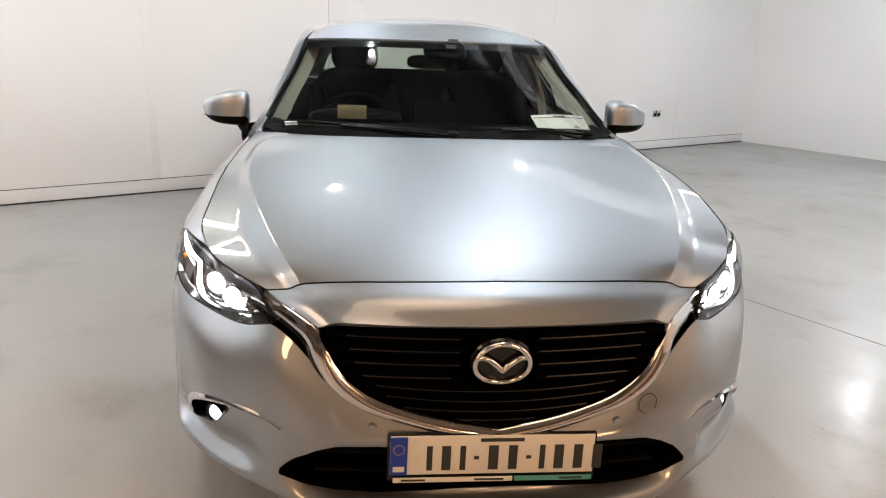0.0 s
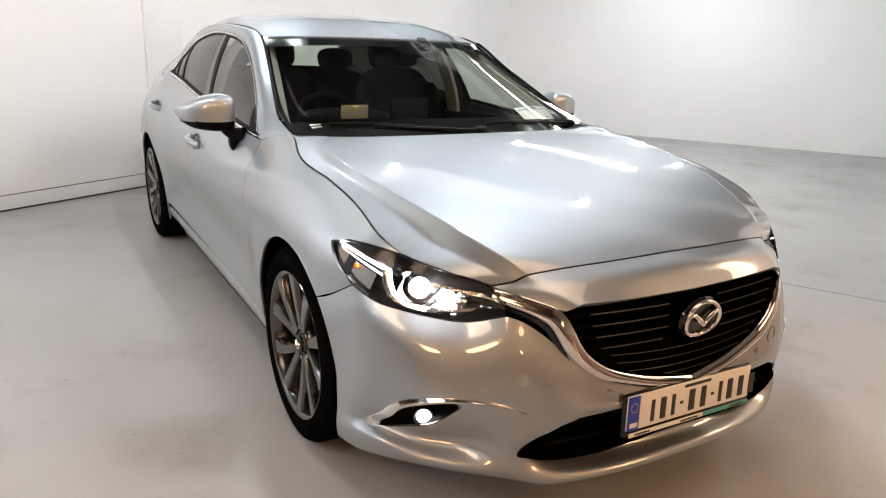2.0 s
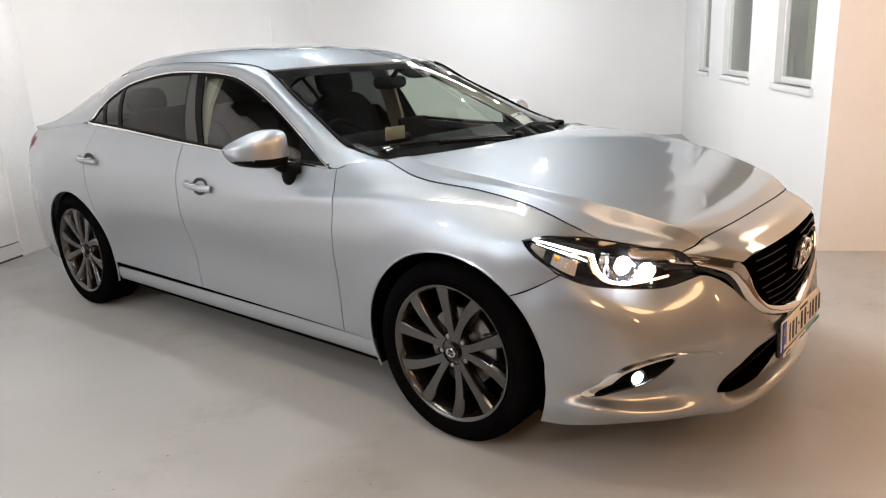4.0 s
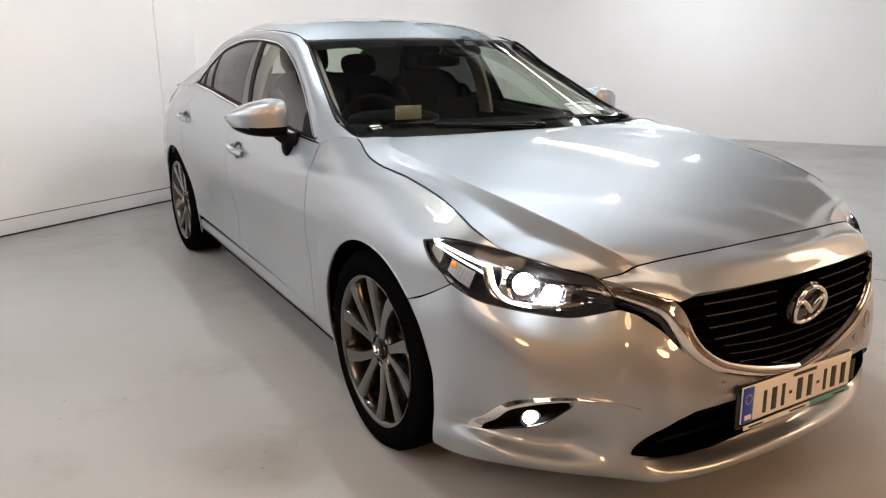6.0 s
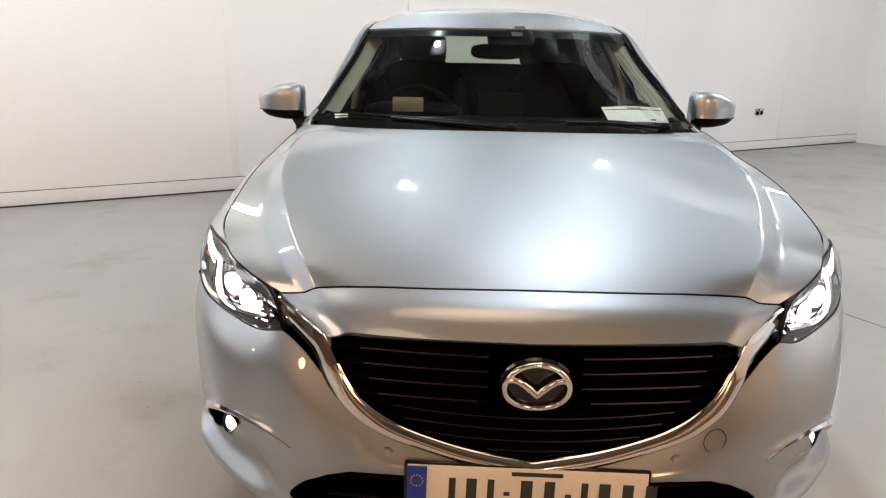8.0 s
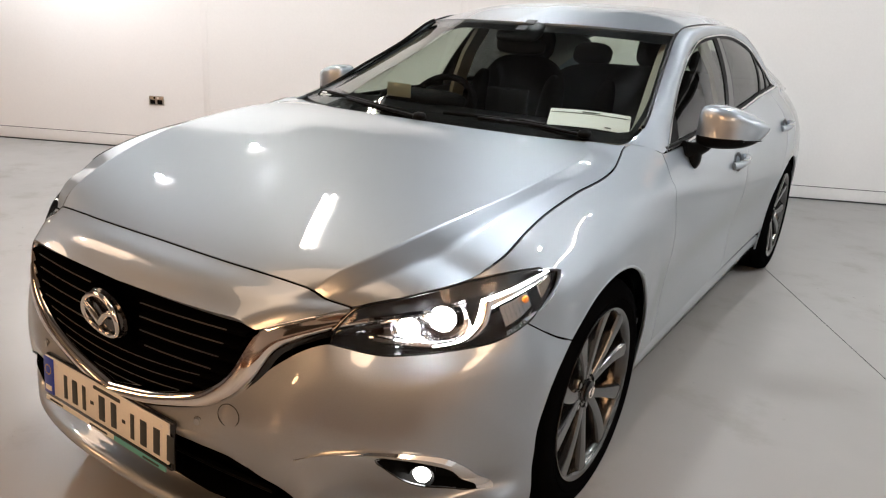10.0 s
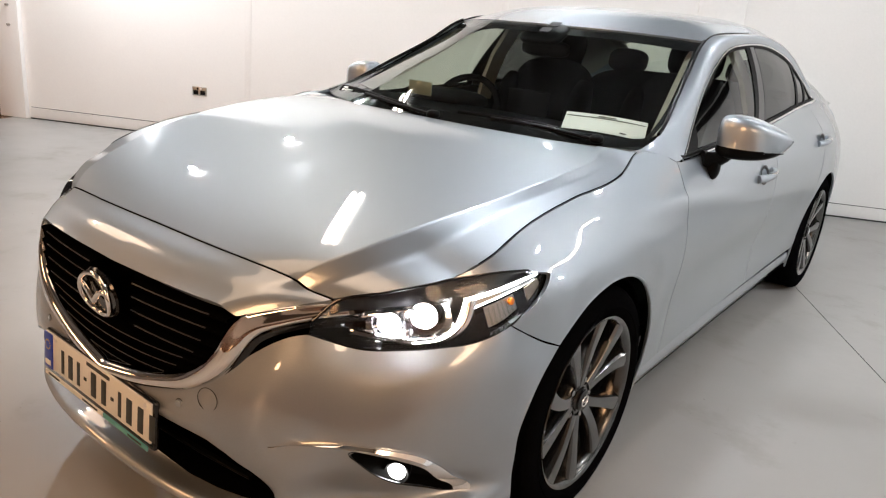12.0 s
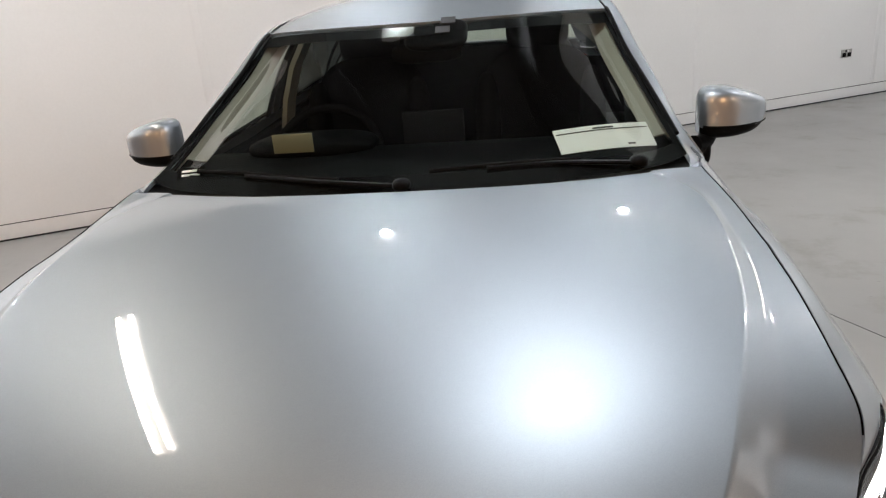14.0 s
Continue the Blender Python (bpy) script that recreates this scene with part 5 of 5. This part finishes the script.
rail_y = np.array(sorted([tuple(v) for v in ro[(ro[:, 1] > 0.64) & (ro[:, 1] < 2.9)]], key=lambda v: v[1]))


def glass_edge(y):
    top = np.array([np.interp(y, rail_y[:, 1], rail_y[:, 0]), y, np.interp(y, rail_y[:, 1], rail_y[:, 2])])
    zb = float(belt(y))
    return top, np.array([half_width(y, zb) - 0.004, y, zb - 0.004])


def side_glass(y0, y1, n, lean=(0.0, 0.0), inset=0.012, swell=0.022):
    rows = []
    for k in np.linspace(0, 1, 9):
        row = []
        for u in np.linspace(0, 1, n):
            yy = y0 + (y1 - y0) * u + (lean[0] + (lean[1] - lean[0]) * u) * k
            a, b = glass_edge(np.clip(yy, 0.66, 2.785))
            p = b + (a - b) * k
            row.append((p[0] - inset + swell * 4 * k * (1 - k) * min(1, (a[2] - b[2]) / 0.3), p[1], p[2]))
        rows.append(row)
    return np.array(rows)


for s in SIDES:
    part("front_side_window", side(sheet(side_glass(0.81, 1.575, 34, (0.09, 0.15))), s), SIDE_GLASS, car, "lightly tinted front side window")
    part("rear_side_window", side(sheet(side_glass(1.73, 2.415, 34, (0.11, 0.09))), s), DARK_GLASS, car, "dark tinted rear side window")
    part("quarter_window", side(sheet(side_glass(2.435, 2.59, 10, (0.09, 0.10))), s), DARK_GLASS, car, "dark tinted quarter window")
    part("quarter_window", side(sheet(side_glass(2.61, 2.77, 10, (0.10, 0.02))), s), DARK_GLASS, car, "dark tinted quarter window")
    for y0, y1, lean in ((0.665, 0.82, (0.01, 0.09)), (1.565, 1.612, (0.15, 0.17)), (2.405, 2.442, (0.09, 0.09)), (2.585, 2.618, (0.10, 0.10)), (1.722, 1.735, (0.11, 0.11))):
        part("window_pillar", side(thick(sheet(side_glass(y0, y1, 5, lean, 0.008)), 0.006), s), BLACK, car)
    part("pillar_panel", side(thick(sheet(side_glass(1.61, 1.724, 6, (0.17, 0.11), 0.007)), 0.006), s), GLOSSBLACK, car, "gloss black panel on the door pillar")
    edge = [glass_edge(y) for y in ys]
    lowp, topp = np.array([e[1] for e in edge]), np.array([e[0] for e in edge])
    part("belt_moulding", side(sweep(lowp + (0.0, 0, 0.006), 0.0052, 8, flat=1.2), s), CHROME, car, "chrome strip along the window sill")
    part("window_chrome", side(sweep(topp + (0.001, 0, -0.005), 0.0045, 8), s), CHROME, car, "chrome strip round the side windows")
    part("window_seal", side(sweep(topp + (-0.006, 0, -0.016), 0.011, 8), s), BLACK, car)
    part("window_chrome_end", side(sweep(spline([topp[-6], topp[-1] + (0.002, 0.006, -0.012), lowp[-1] + (0.002, 0.004, 0.012), lowp[-8]], 16), 0.006, 8), s), CHROME, car, "chrome strip round the side windows")
    part("belt_seal", side(sweep(lowp + (-0.008, 0, 0.014), 0.008, 8), s), BLACK, car)

# ---- rear: window, boot lid, tail ----
RW = [[(0, 2.955, 1.383), (0.3, 2.945, 1.374), (0.525, 2.91, 1.318)], [(0, 3.22, 1.255), (0.3, 3.21, 1.245), (0.575, 3.16, 1.205)], [(0, 3.46, 1.125), (0.3, 3.44, 1.12), (0.62, 3.38, 1.105)]]
rw_half = loft(RW, 20, 20)
rear_glass = part("rear_window", sheet(np.concatenate([rw_half[:, :0:-1] * (-1, 1, 1), rw_half], 1)), SIDE_GLASS, car, "tinted rear window")
TAIL = [
    [(0, 3.46, 1.122), (0.3, 3.44, 1.118), (0.52, 3.41, 1.11), (0.63, 3.39, 1.108)],
    [(0, 3.70, 1.105), (0.3, 3.68, 1.10), (0.52, 3.64, 1.085), (0.66, 3.56, 1.06)],
    [(0, 3.88, 1.09), (0.3, 3.86, 1.085), (0.55, 3.80, 1.06), (0.675, 3.732, 1.02)],
    [(0, 3.87, 0.98), (0.3, 3.86, 0.97), (0.60, 3.80, 0.94), (0.742, 3.737, 0.92)],
    [(0, 3.91, 0.75), (0.3, 3.90, 0.74), (0.62, 3.85, 0.72), (0.778, 3.737, 0.70)],
    [(0, 3.94, 0.55), (0.3, 3.93, 0.54), (0.62, 3.87, 0.52), (0.779, 3.737, 0.50)],
    [(0, 3.88, 0.28), (0.3, 3.87, 0.28), (0.60, 3.82, 0.27), (0.758, 3.737, 0.26)],
]
tail_half = loft(TAIL, 24, 40)
part("boot_lid_and_tail", thick(sheet(np.concatenate([tail_half[:, :0:-1] * (-1, 1, 1), tail_half], 1)), 0.01), PAINT, car)
for s in SIDES:
    lampg = np.array([[(half_width(y, z) + 0.003, y, z) for y in np.linspace(3.64 + (1.0 - z) * 0.6, 3.735, 12)] for z in np.linspace(0.925, 0.98, 8)])
    part("tail_lamp", side(thick(sheet(lampg), 0.02), s), RED, car, "red tail lamp")

# ---- door mirrors ----
def door_mirror(s):
    m = new("door_mirror")
    m.parent = car
    tops = [(0.842, 0.040, 1.092, 0.978, 0.905), (0.858, 0.070, 1.112, 0.966, 0.912), (0.90, 0.087, 1.117, 0.963, 0.918), (0.95, 0.090, 1.108, 0.966, 0.927), (1.00, 0.080, 1.091, 0.975, 0.942), (1.035, 0.061, 1.074, 0.993, 0.962), (1.056, 0.036, 1.058, 1.022, 0.982), (1.063, 0.008, 1.047, 1.038, 0.994)]
    stations = [(x, ry, (hi - lo) / 2, cy, (hi + lo) / 2) for x, ry, hi, lo, cy in tops]
    st = spline(stations, 30)
    a = np.linspace(0, 2 * np.pi, 40, endpoint=False)
    pts = []
    for x, ry, rz, cy, cz in st:
        sq = 2 / 4.4
        c, d = np.cos(a), np.sin(a)
        yy, zz = np.sign(c) * np.abs(c) ** sq, np.sign(d) * np.abs(d) ** sq
        yy = np.where(yy > 0, yy * 0.62, yy)
        pts.append(np.stack([0 * a + x, cy + ry * yy, cz + rz * zz], 1))
    pts = np.array(pts)
    faces = [(i * 40 + k, i * 40 + (k + 1) % 40, (i + 1) * 40 + (k + 1) % 40, (i + 1) * 40 + k) for i in range(29) for k in range(40)]
    shell_p = pts.reshape(-1, 3)
    up = [f for f in faces if shell_p[list(f), 2].mean() > 1.004]
    dn = [f for f in faces if f not in set(up)]
    part("shell", side((shell_p, up + [tuple(reversed(range(40)))]), s), PAINT, m)
    part("lower_cover", side((shell_p * (1, 1, 1), dn), s), BLACK, m)
    part("shadow_gap", side(sweep([(x, cy - ry * 1.0 + 0.002, 1.0035) for x, ry, rz, cy, cz in st[2:-4]], 0.0022, 6), s), BLACK, m)
    part("mirror_glass", side(pillow(0.955, 0.968, 1.040, 0.15, 0.012, 0.085, 3, 14), s), CHROME, m)
    foot = spline([(0.815, 0.82, 0.955), (0.845, 0.85, 0.952), (0.868, 0.880, 0.965), (0.885, 0.90, 0.985)], 14)
    part("foot", side(sweep(foot, np.linspace(0.031, 0.024, 14), 14, flat=1.0), s), BLACK, m)
    part("foot_tip", side(pillow(0.852, 0.858, 0.928, 0.046, 0.072, 0.092, 2.4, 12), s), BLACK, m)


for s in SIDES:
    door_mirror(s)


# ---- door handles ----
def handle(y, z, door, s):
    x = half_width(y, z)
    h = new("handle")
    h.parent = door
    part("grip", side(sweep(spline([(x + 0.004, y - 0.105, z - 0.010), (x + 0.026, y - 0.06, z - 0.004), (x + 0.030, y + 0.02, z + 0.002), (x + 0.022, y + 0.075, z + 0.006), (x + 0.002, y + 0.095, z + 0.007)], 24), 0.0155, 12, flat=1.1), s), PAINT, h)
    part("chrome_line", side(sweep(spline([(x + 0.022, y - 0.07, z + 0.010), (x + 0.042, y + 0.0, z + 0.012), (x + 0.030, y + 0.075, z + 0.016)], 16), 0.004, 8), s), CHROME, h)
    part("cup", side(moved(turned([(0.0015, 0.058), (0.003, 0.050), (-0.004, 0.03), (-0.006, 0.0)], 30, "x", False), Matrix.Translation((x + 0.001, y - 0.012, z - 0.002)) @ Matrix.Diagonal((1, 1.1, 0.72, 1)) @ pose(0, 0, 0, 0, -8, 0)), s), BEAM, h)


for k, s in enumerate(SIDES):
    handle(1.50, 0.838, doors_front[k], s)
    handle(2.60, 0.905, doors_rear[k], s)


# ---- wheels ----
def wheel_parts(w):
    tyre = [(-0.225, 0.252), (-0.222, 0.266), (-0.228, 0.295), (-0.22, 0.325), (-0.20, 0.339), (-0.16, 0.342)]
    for x in (-0.155, -0.115, -0.075):
        tyre += [(x, 0.342), (x + 0.002, 0.336), (x + 0.010, 0.336), (x + 0.012, 0.342)]
    tyre += [(-0.05, 0.342), (-0.022, 0.339), (-0.006, 0.328), (0.003, 0.305), (0.004, 0.285), (0.0, 0.271), (-0.006, 0.260), (-0.012, 0.254)]
    t = part("tyre", turned(tyre, 72, "x", False), RUBBER, w, "low-profile black tyre")
    part("sidewall_ring", sweep([(0.0035, 0.286 * np.cos(q), 0.286 * np.sin(q)) for q in np.linspace(0, 2 * np.pi, 72, endpoint=False)], 0.0022, 6, True, up=(1, 0, 0)), RUBBER, t)
    rim = part("rim", turned([(-0.21, 0.243), (-0.20, 0.226), (-0.08, 0.218), (-0.035, 0.226), (-0.012, 0.232), (-0.004, 0.240), (-0.002, 0.2465), (-0.010, 0.250)], 72, "x", False), ALLOY, w, "gunmetal grey alloy rim")
    rim.matrix_basis = Matrix.Diagonal((1, 1.045, 1.045, 1))
    # paired spokes that swing apart towards the rim
    n = 18
    spoke_mesh = {}
    for pair in range(5):
        for hand in (-1, 1):
            if hand not in spoke_mesh:
                g = []
                for i in range(n):
                    k = i / (n - 1)
                    r = 0.048 + (0.240 - 0.048) * k
                    ang = hand * (0.165 + 0.16 * k**0.8) + 0.07 * k * k
                    wide = 0.0125 + 0.0115 * k**2 + 0.006 * max(0, 0.3 - k)
                    x = -0.012 - 0.022 * (1 - k) ** 2 - 0.004 * np.sin(np.pi * k)
                    c, d = np.cos(ang), np.sin(ang)
                    row = []
                    for off, dep in ((-1.12, -0.034), (-1.0, -0.004), (-0.88, 0.0), (0.0, 0.0006), (0.88, -0.001), (1.0, -0.006), (1.12, -0.034)):
                        row.append((x + dep, r * d + off * wide * c, r * c - off * wide * d))
                    g.append(row)
                spoke_mesh[hand] = mesh_of(thick(sheet(np.array(g), True), 0.004), ALLOY, 30)
            ob = new("spoke", spoke_mesh[hand])
            ob.parent = rim
            ob.matrix_basis = pose(0, 0, 0, 72 * pair, 0, 0)
    part("hub", turned([(-0.09, 0.075), (-0.05, 0.075), (-0.036, 0.066), (-0.034, 0.036), (-0.028, 0.034)], 40, "x"), ALLOY, rim)
    part("hub_cap", turned([(-0.030, 0.031), (-0.022, 0.030), (-0.019, 0.026), (-0.018, 0.0)], 32, "x", False), GLOSSBLACK, rim)
    part("hub_badge", sweep([(-0.017, 0.017 * np.cos(q), 0.014 * np.sin(q)) for q in np.linspace(0, 2 * np.pi, 30, endpoint=False)], 0.0024, 6, True, up=(1, 0, 0)), CHROME, rim)
    part("hub_wing", sweep([(-0.0165, -0.014, 0.006), (-0.0165, 0.0, -0.005), (-0.0165, 0.014, 0.006)], 0.0022, 6, up=(1, 0, 0)), CHROME, rim)
    for k in range(5):
        q = 2 * np.pi * (k + 0.5) / 5
        part("bolt_well", moved(turned([(-0.032, 0.0145), (-0.040, 0.012), (-0.046, 0.0)], 16, "x", False), Matrix.Translation((0, 0.055 * np.sin(q), 0.055 * np.cos(q)))), VOID, rim)
        part("wheel_nut", moved(turned([(-0.045, 0.0085), (-0.034, 0.008), (-0.032, 0.005)], 6, "x"), Matrix.Translation((0, 0.055 * np.sin(q), 0.055 * np.cos(q)))), STEEL, rim)
    part("brake_disc", turned([(-0.115, 0.07), (-0.115, 0.148), (-0.09, 0.148), (-0.09, 0.07)], 48, "x"), STEEL, w)
    part("caliper", moved(block(-0.095, 0.0, 0.0, 0.07, 0.07, 0.16, 0.015), pose(0, 0.135, 0.02, 10, 0, 0)), STEEL, w)
    # black disc behind the spokes, painted as the barrel's shade
    part("barrel_shade", turned([(-0.215, 0.0), (-0.21, 0.215)], 40, "x"), VOID, w)


first = new("wheel")
first.parent = car
wheel_parts(first)
first.matrix_basis = pose(0.902, 0, AXLE_Z, 17, 0, 0)
for x, y, turn in ((0.902, WHEELBASE, 40), (-0.902, 0, -9), (-0.902, WHEELBASE, 23)):
    w = copy_thing(first, pose(x, y, AXLE_Z, turn, 0, 0) if x > 0 else pose(x, y, AXLE_Z, turn, 0, 180))

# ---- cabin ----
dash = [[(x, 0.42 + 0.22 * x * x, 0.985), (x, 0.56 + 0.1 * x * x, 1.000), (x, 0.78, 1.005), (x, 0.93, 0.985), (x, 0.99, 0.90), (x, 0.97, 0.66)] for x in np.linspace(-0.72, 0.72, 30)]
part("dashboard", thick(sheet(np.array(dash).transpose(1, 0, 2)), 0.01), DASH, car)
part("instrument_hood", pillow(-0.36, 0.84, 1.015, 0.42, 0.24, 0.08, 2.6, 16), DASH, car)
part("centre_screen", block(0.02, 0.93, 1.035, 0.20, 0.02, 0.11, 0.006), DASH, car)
# the pale colour stands in for the bright reflection in the pane
hud = part("display_pane", block(-0.375, 0.685, 1.055, 0.125, 0.006, 0.058, 0.002), material("display_pane", (0.27, 0.27, 0.20), 0.12), car, "small display pane on the dashboard, its bright reflection painted as a pale colour")
steer = new("steering_wheel")
steer.parent = car
SW = pose(-0.36, 0.985, 0.94, 66, 0, 0)
part("rim", moved(sweep([(0.185 * np.cos(q), 0.175 * np.sin(q), 0) for q in np.linspace(0, 2 * np.pi, 48, endpoint=False)], 0.0155, 10, True), SW), LEATHER, steer)
part("boss", moved(pillow(0, -0.01, -0.02, 0.17, 0.15, 0.07, 2.6, 14), SW), DASH, steer)
for q in (0, math.pi, -math.pi / 2):
    part("spoke", moved(sweep([(0.06 * math.cos(q), 0.06 * math.sin(q), -0.01), (0.178 * math.cos(q), 0.168 * math.sin(q), 0)], 0.017, 8, flat=0.5), SW), SATIN, steer)


def seat(x, y, wide=0.50):
    st = new("seat")
    st.parent = car
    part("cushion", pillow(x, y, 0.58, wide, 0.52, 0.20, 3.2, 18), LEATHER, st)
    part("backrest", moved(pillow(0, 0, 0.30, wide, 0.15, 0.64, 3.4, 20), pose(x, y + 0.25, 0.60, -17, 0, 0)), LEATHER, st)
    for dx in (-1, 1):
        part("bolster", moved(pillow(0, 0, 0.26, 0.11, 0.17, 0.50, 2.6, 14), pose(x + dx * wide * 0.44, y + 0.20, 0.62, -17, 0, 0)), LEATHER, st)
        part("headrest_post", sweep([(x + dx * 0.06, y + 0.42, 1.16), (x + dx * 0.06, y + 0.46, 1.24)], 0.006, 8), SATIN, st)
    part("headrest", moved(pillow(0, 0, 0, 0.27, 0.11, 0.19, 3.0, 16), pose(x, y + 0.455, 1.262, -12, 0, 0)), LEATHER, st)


for x in (-0.37, 0.37):
    seat(x, 1.42)
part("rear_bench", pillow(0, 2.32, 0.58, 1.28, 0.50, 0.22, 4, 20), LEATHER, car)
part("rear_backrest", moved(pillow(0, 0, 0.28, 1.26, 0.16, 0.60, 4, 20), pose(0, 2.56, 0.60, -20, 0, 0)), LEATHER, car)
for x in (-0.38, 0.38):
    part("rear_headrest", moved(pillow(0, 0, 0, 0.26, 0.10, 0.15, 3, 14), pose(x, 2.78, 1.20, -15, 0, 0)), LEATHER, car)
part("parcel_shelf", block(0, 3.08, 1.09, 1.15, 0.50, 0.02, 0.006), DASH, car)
liner = roof_grid * (0.985, 1, 1) - np.array((0, 0, 0.035))
part("headlining", thick(sheet(liner, True), 0.004), BEIGE, car)
for s in SIDES:
    trim_in = ri + (-0.066, 0.055, -0.036)
    trim_out = ri + (-0.022, 0.022, -0.018)
    part("pillar_trim", side(thick(join(strip(trim_in[10:118], trim_out[10:118]), strip(trim_out[10:118], ro[10:118] + (-0.03, 0, 0))), 0.005), s), BEIGE, car, "beige pillar lining")
    part("door_lining", side(thick(sheet(np.array([[(half_width(y, z) - 0.07, y, z) for y in np.linspace(0.62, 2.7, 40)] for z in np.linspace(0.35, 0.95, 8)]), True), 0.02), s), DASH, car)
    pil = np.array([[(x - 0.05, y, z) for y in (1.64, 1.70, 1.76)] for x, z in ((0.80, 0.94), (0.775, 1.06), (0.725, 1.20), (0.635, 1.345))])
    part("centre_pillar_lining", side(thick(sheet(pil), 0.02), s), BEIGE, car)
    part("sun_visor", side(moved(pillow(0, 0, 0, 0.36, 0.15, 0.02, 4, 12), pose(0.34, 1.27, 1.352, 18, 0, 0)), s), BEIGE, car)
part("cabin_floor", block(0, 1.7, 0.34, 1.5, 2.6, 0.05, 0.01), DASH, car)
part("centre_console", pillow(0, 1.35, 0.62, 0.24, 0.9, 0.22, 4, 14), DASH, car)
rear_mirror = new("rear_view_mirror")
rear_mirror.parent = car
part("mirror_shell", pillow(0.0, 1.05, 1.262, 0.235, 0.035, 0.068, 3.2, 14), BLACK, rear_mirror)
part("mirror_stem", sweep([(0, 1.03, 1.29), (0, 0.99, 1.325)], 0.012, 8), BLACK, rear_mirror)
part("sensor_box", moved(pillow(0.05, 0.0, 0, 0.20, 0.15, 0.035, 3.5, 14), pose(0, 0.945, 1.322, 29, 0, 0)), BLACK, car, "black sensor box behind the windscreen")
for dx, dy in ((0.075, -0.02), (0.09, 0.03)):
    part("sensor_label", moved(block(dx, dy, 0.026, 0.045, 0.035, 0.003), pose(0, 0.935, 1.325, 29, 0, 0)), BEAM, car)
for sx in (-0.62,):
    part("screen_sticker", moved(block(0, 0, 0, 0.075, 0.045, 0.0015), pose(sx, 0.50, 1.022, 32, 0, 14)), DASH, car, "small dark sticker in the windscreen's corner")
    for k in range(2):
        part("sticker_bar", moved(block(0, -0.008 + 0.016 * k, 0.0015, 0.05, 0.008, 0.001), pose(sx, 0.50, 1.022, 32, 0, 14)), PAPER, car)

# ---- the price card on the dashboard ----
A, B, C, D = (np.array(v) for v in ((0.392, 0.583, 1.068), (0.655, 0.687, 1.060), (0.677, 0.622, 1.006), (0.414, 0.512, 1.018)))
card = holder("price_card", "white printed card leaning on the inside of the windscreen", "card")
nrm = np.cross(B - A, D - A)
nrm = -nrm / np.linalg.norm(nrm)
g = np.array([[A + (B - A) * u + (D - A) * v * (1 - u) + (C - B) * v * u + nrm * 0.006 * np.sin(np.pi * u) for u in np.linspace(0, 1, 12)] for v in np.linspace(0, 1, 6)])
part("sheet", thick(sheet(g, False), 0.0015), PAPER, card)
for u0, u1, v0, v1 in ((0.02, 0.98, 0.20, 0.235), (0.40, 0.62, 0.10, 0.16), (0.70, 0.78, 0.84, 0.90)):
    q = np.array([[A + (B - A) * u + (D - A) * v * (1 - u) + (C - B) * v * u + nrm * (0.006 * np.sin(np.pi * u) + 0.0022) for u in np.linspace(u0, u1, 8)] for v in (v0, v1)])
    part("print_bar", thick(sheet(q, False), 0.0008), INK if v0 < 0.5 else BEAM, card)
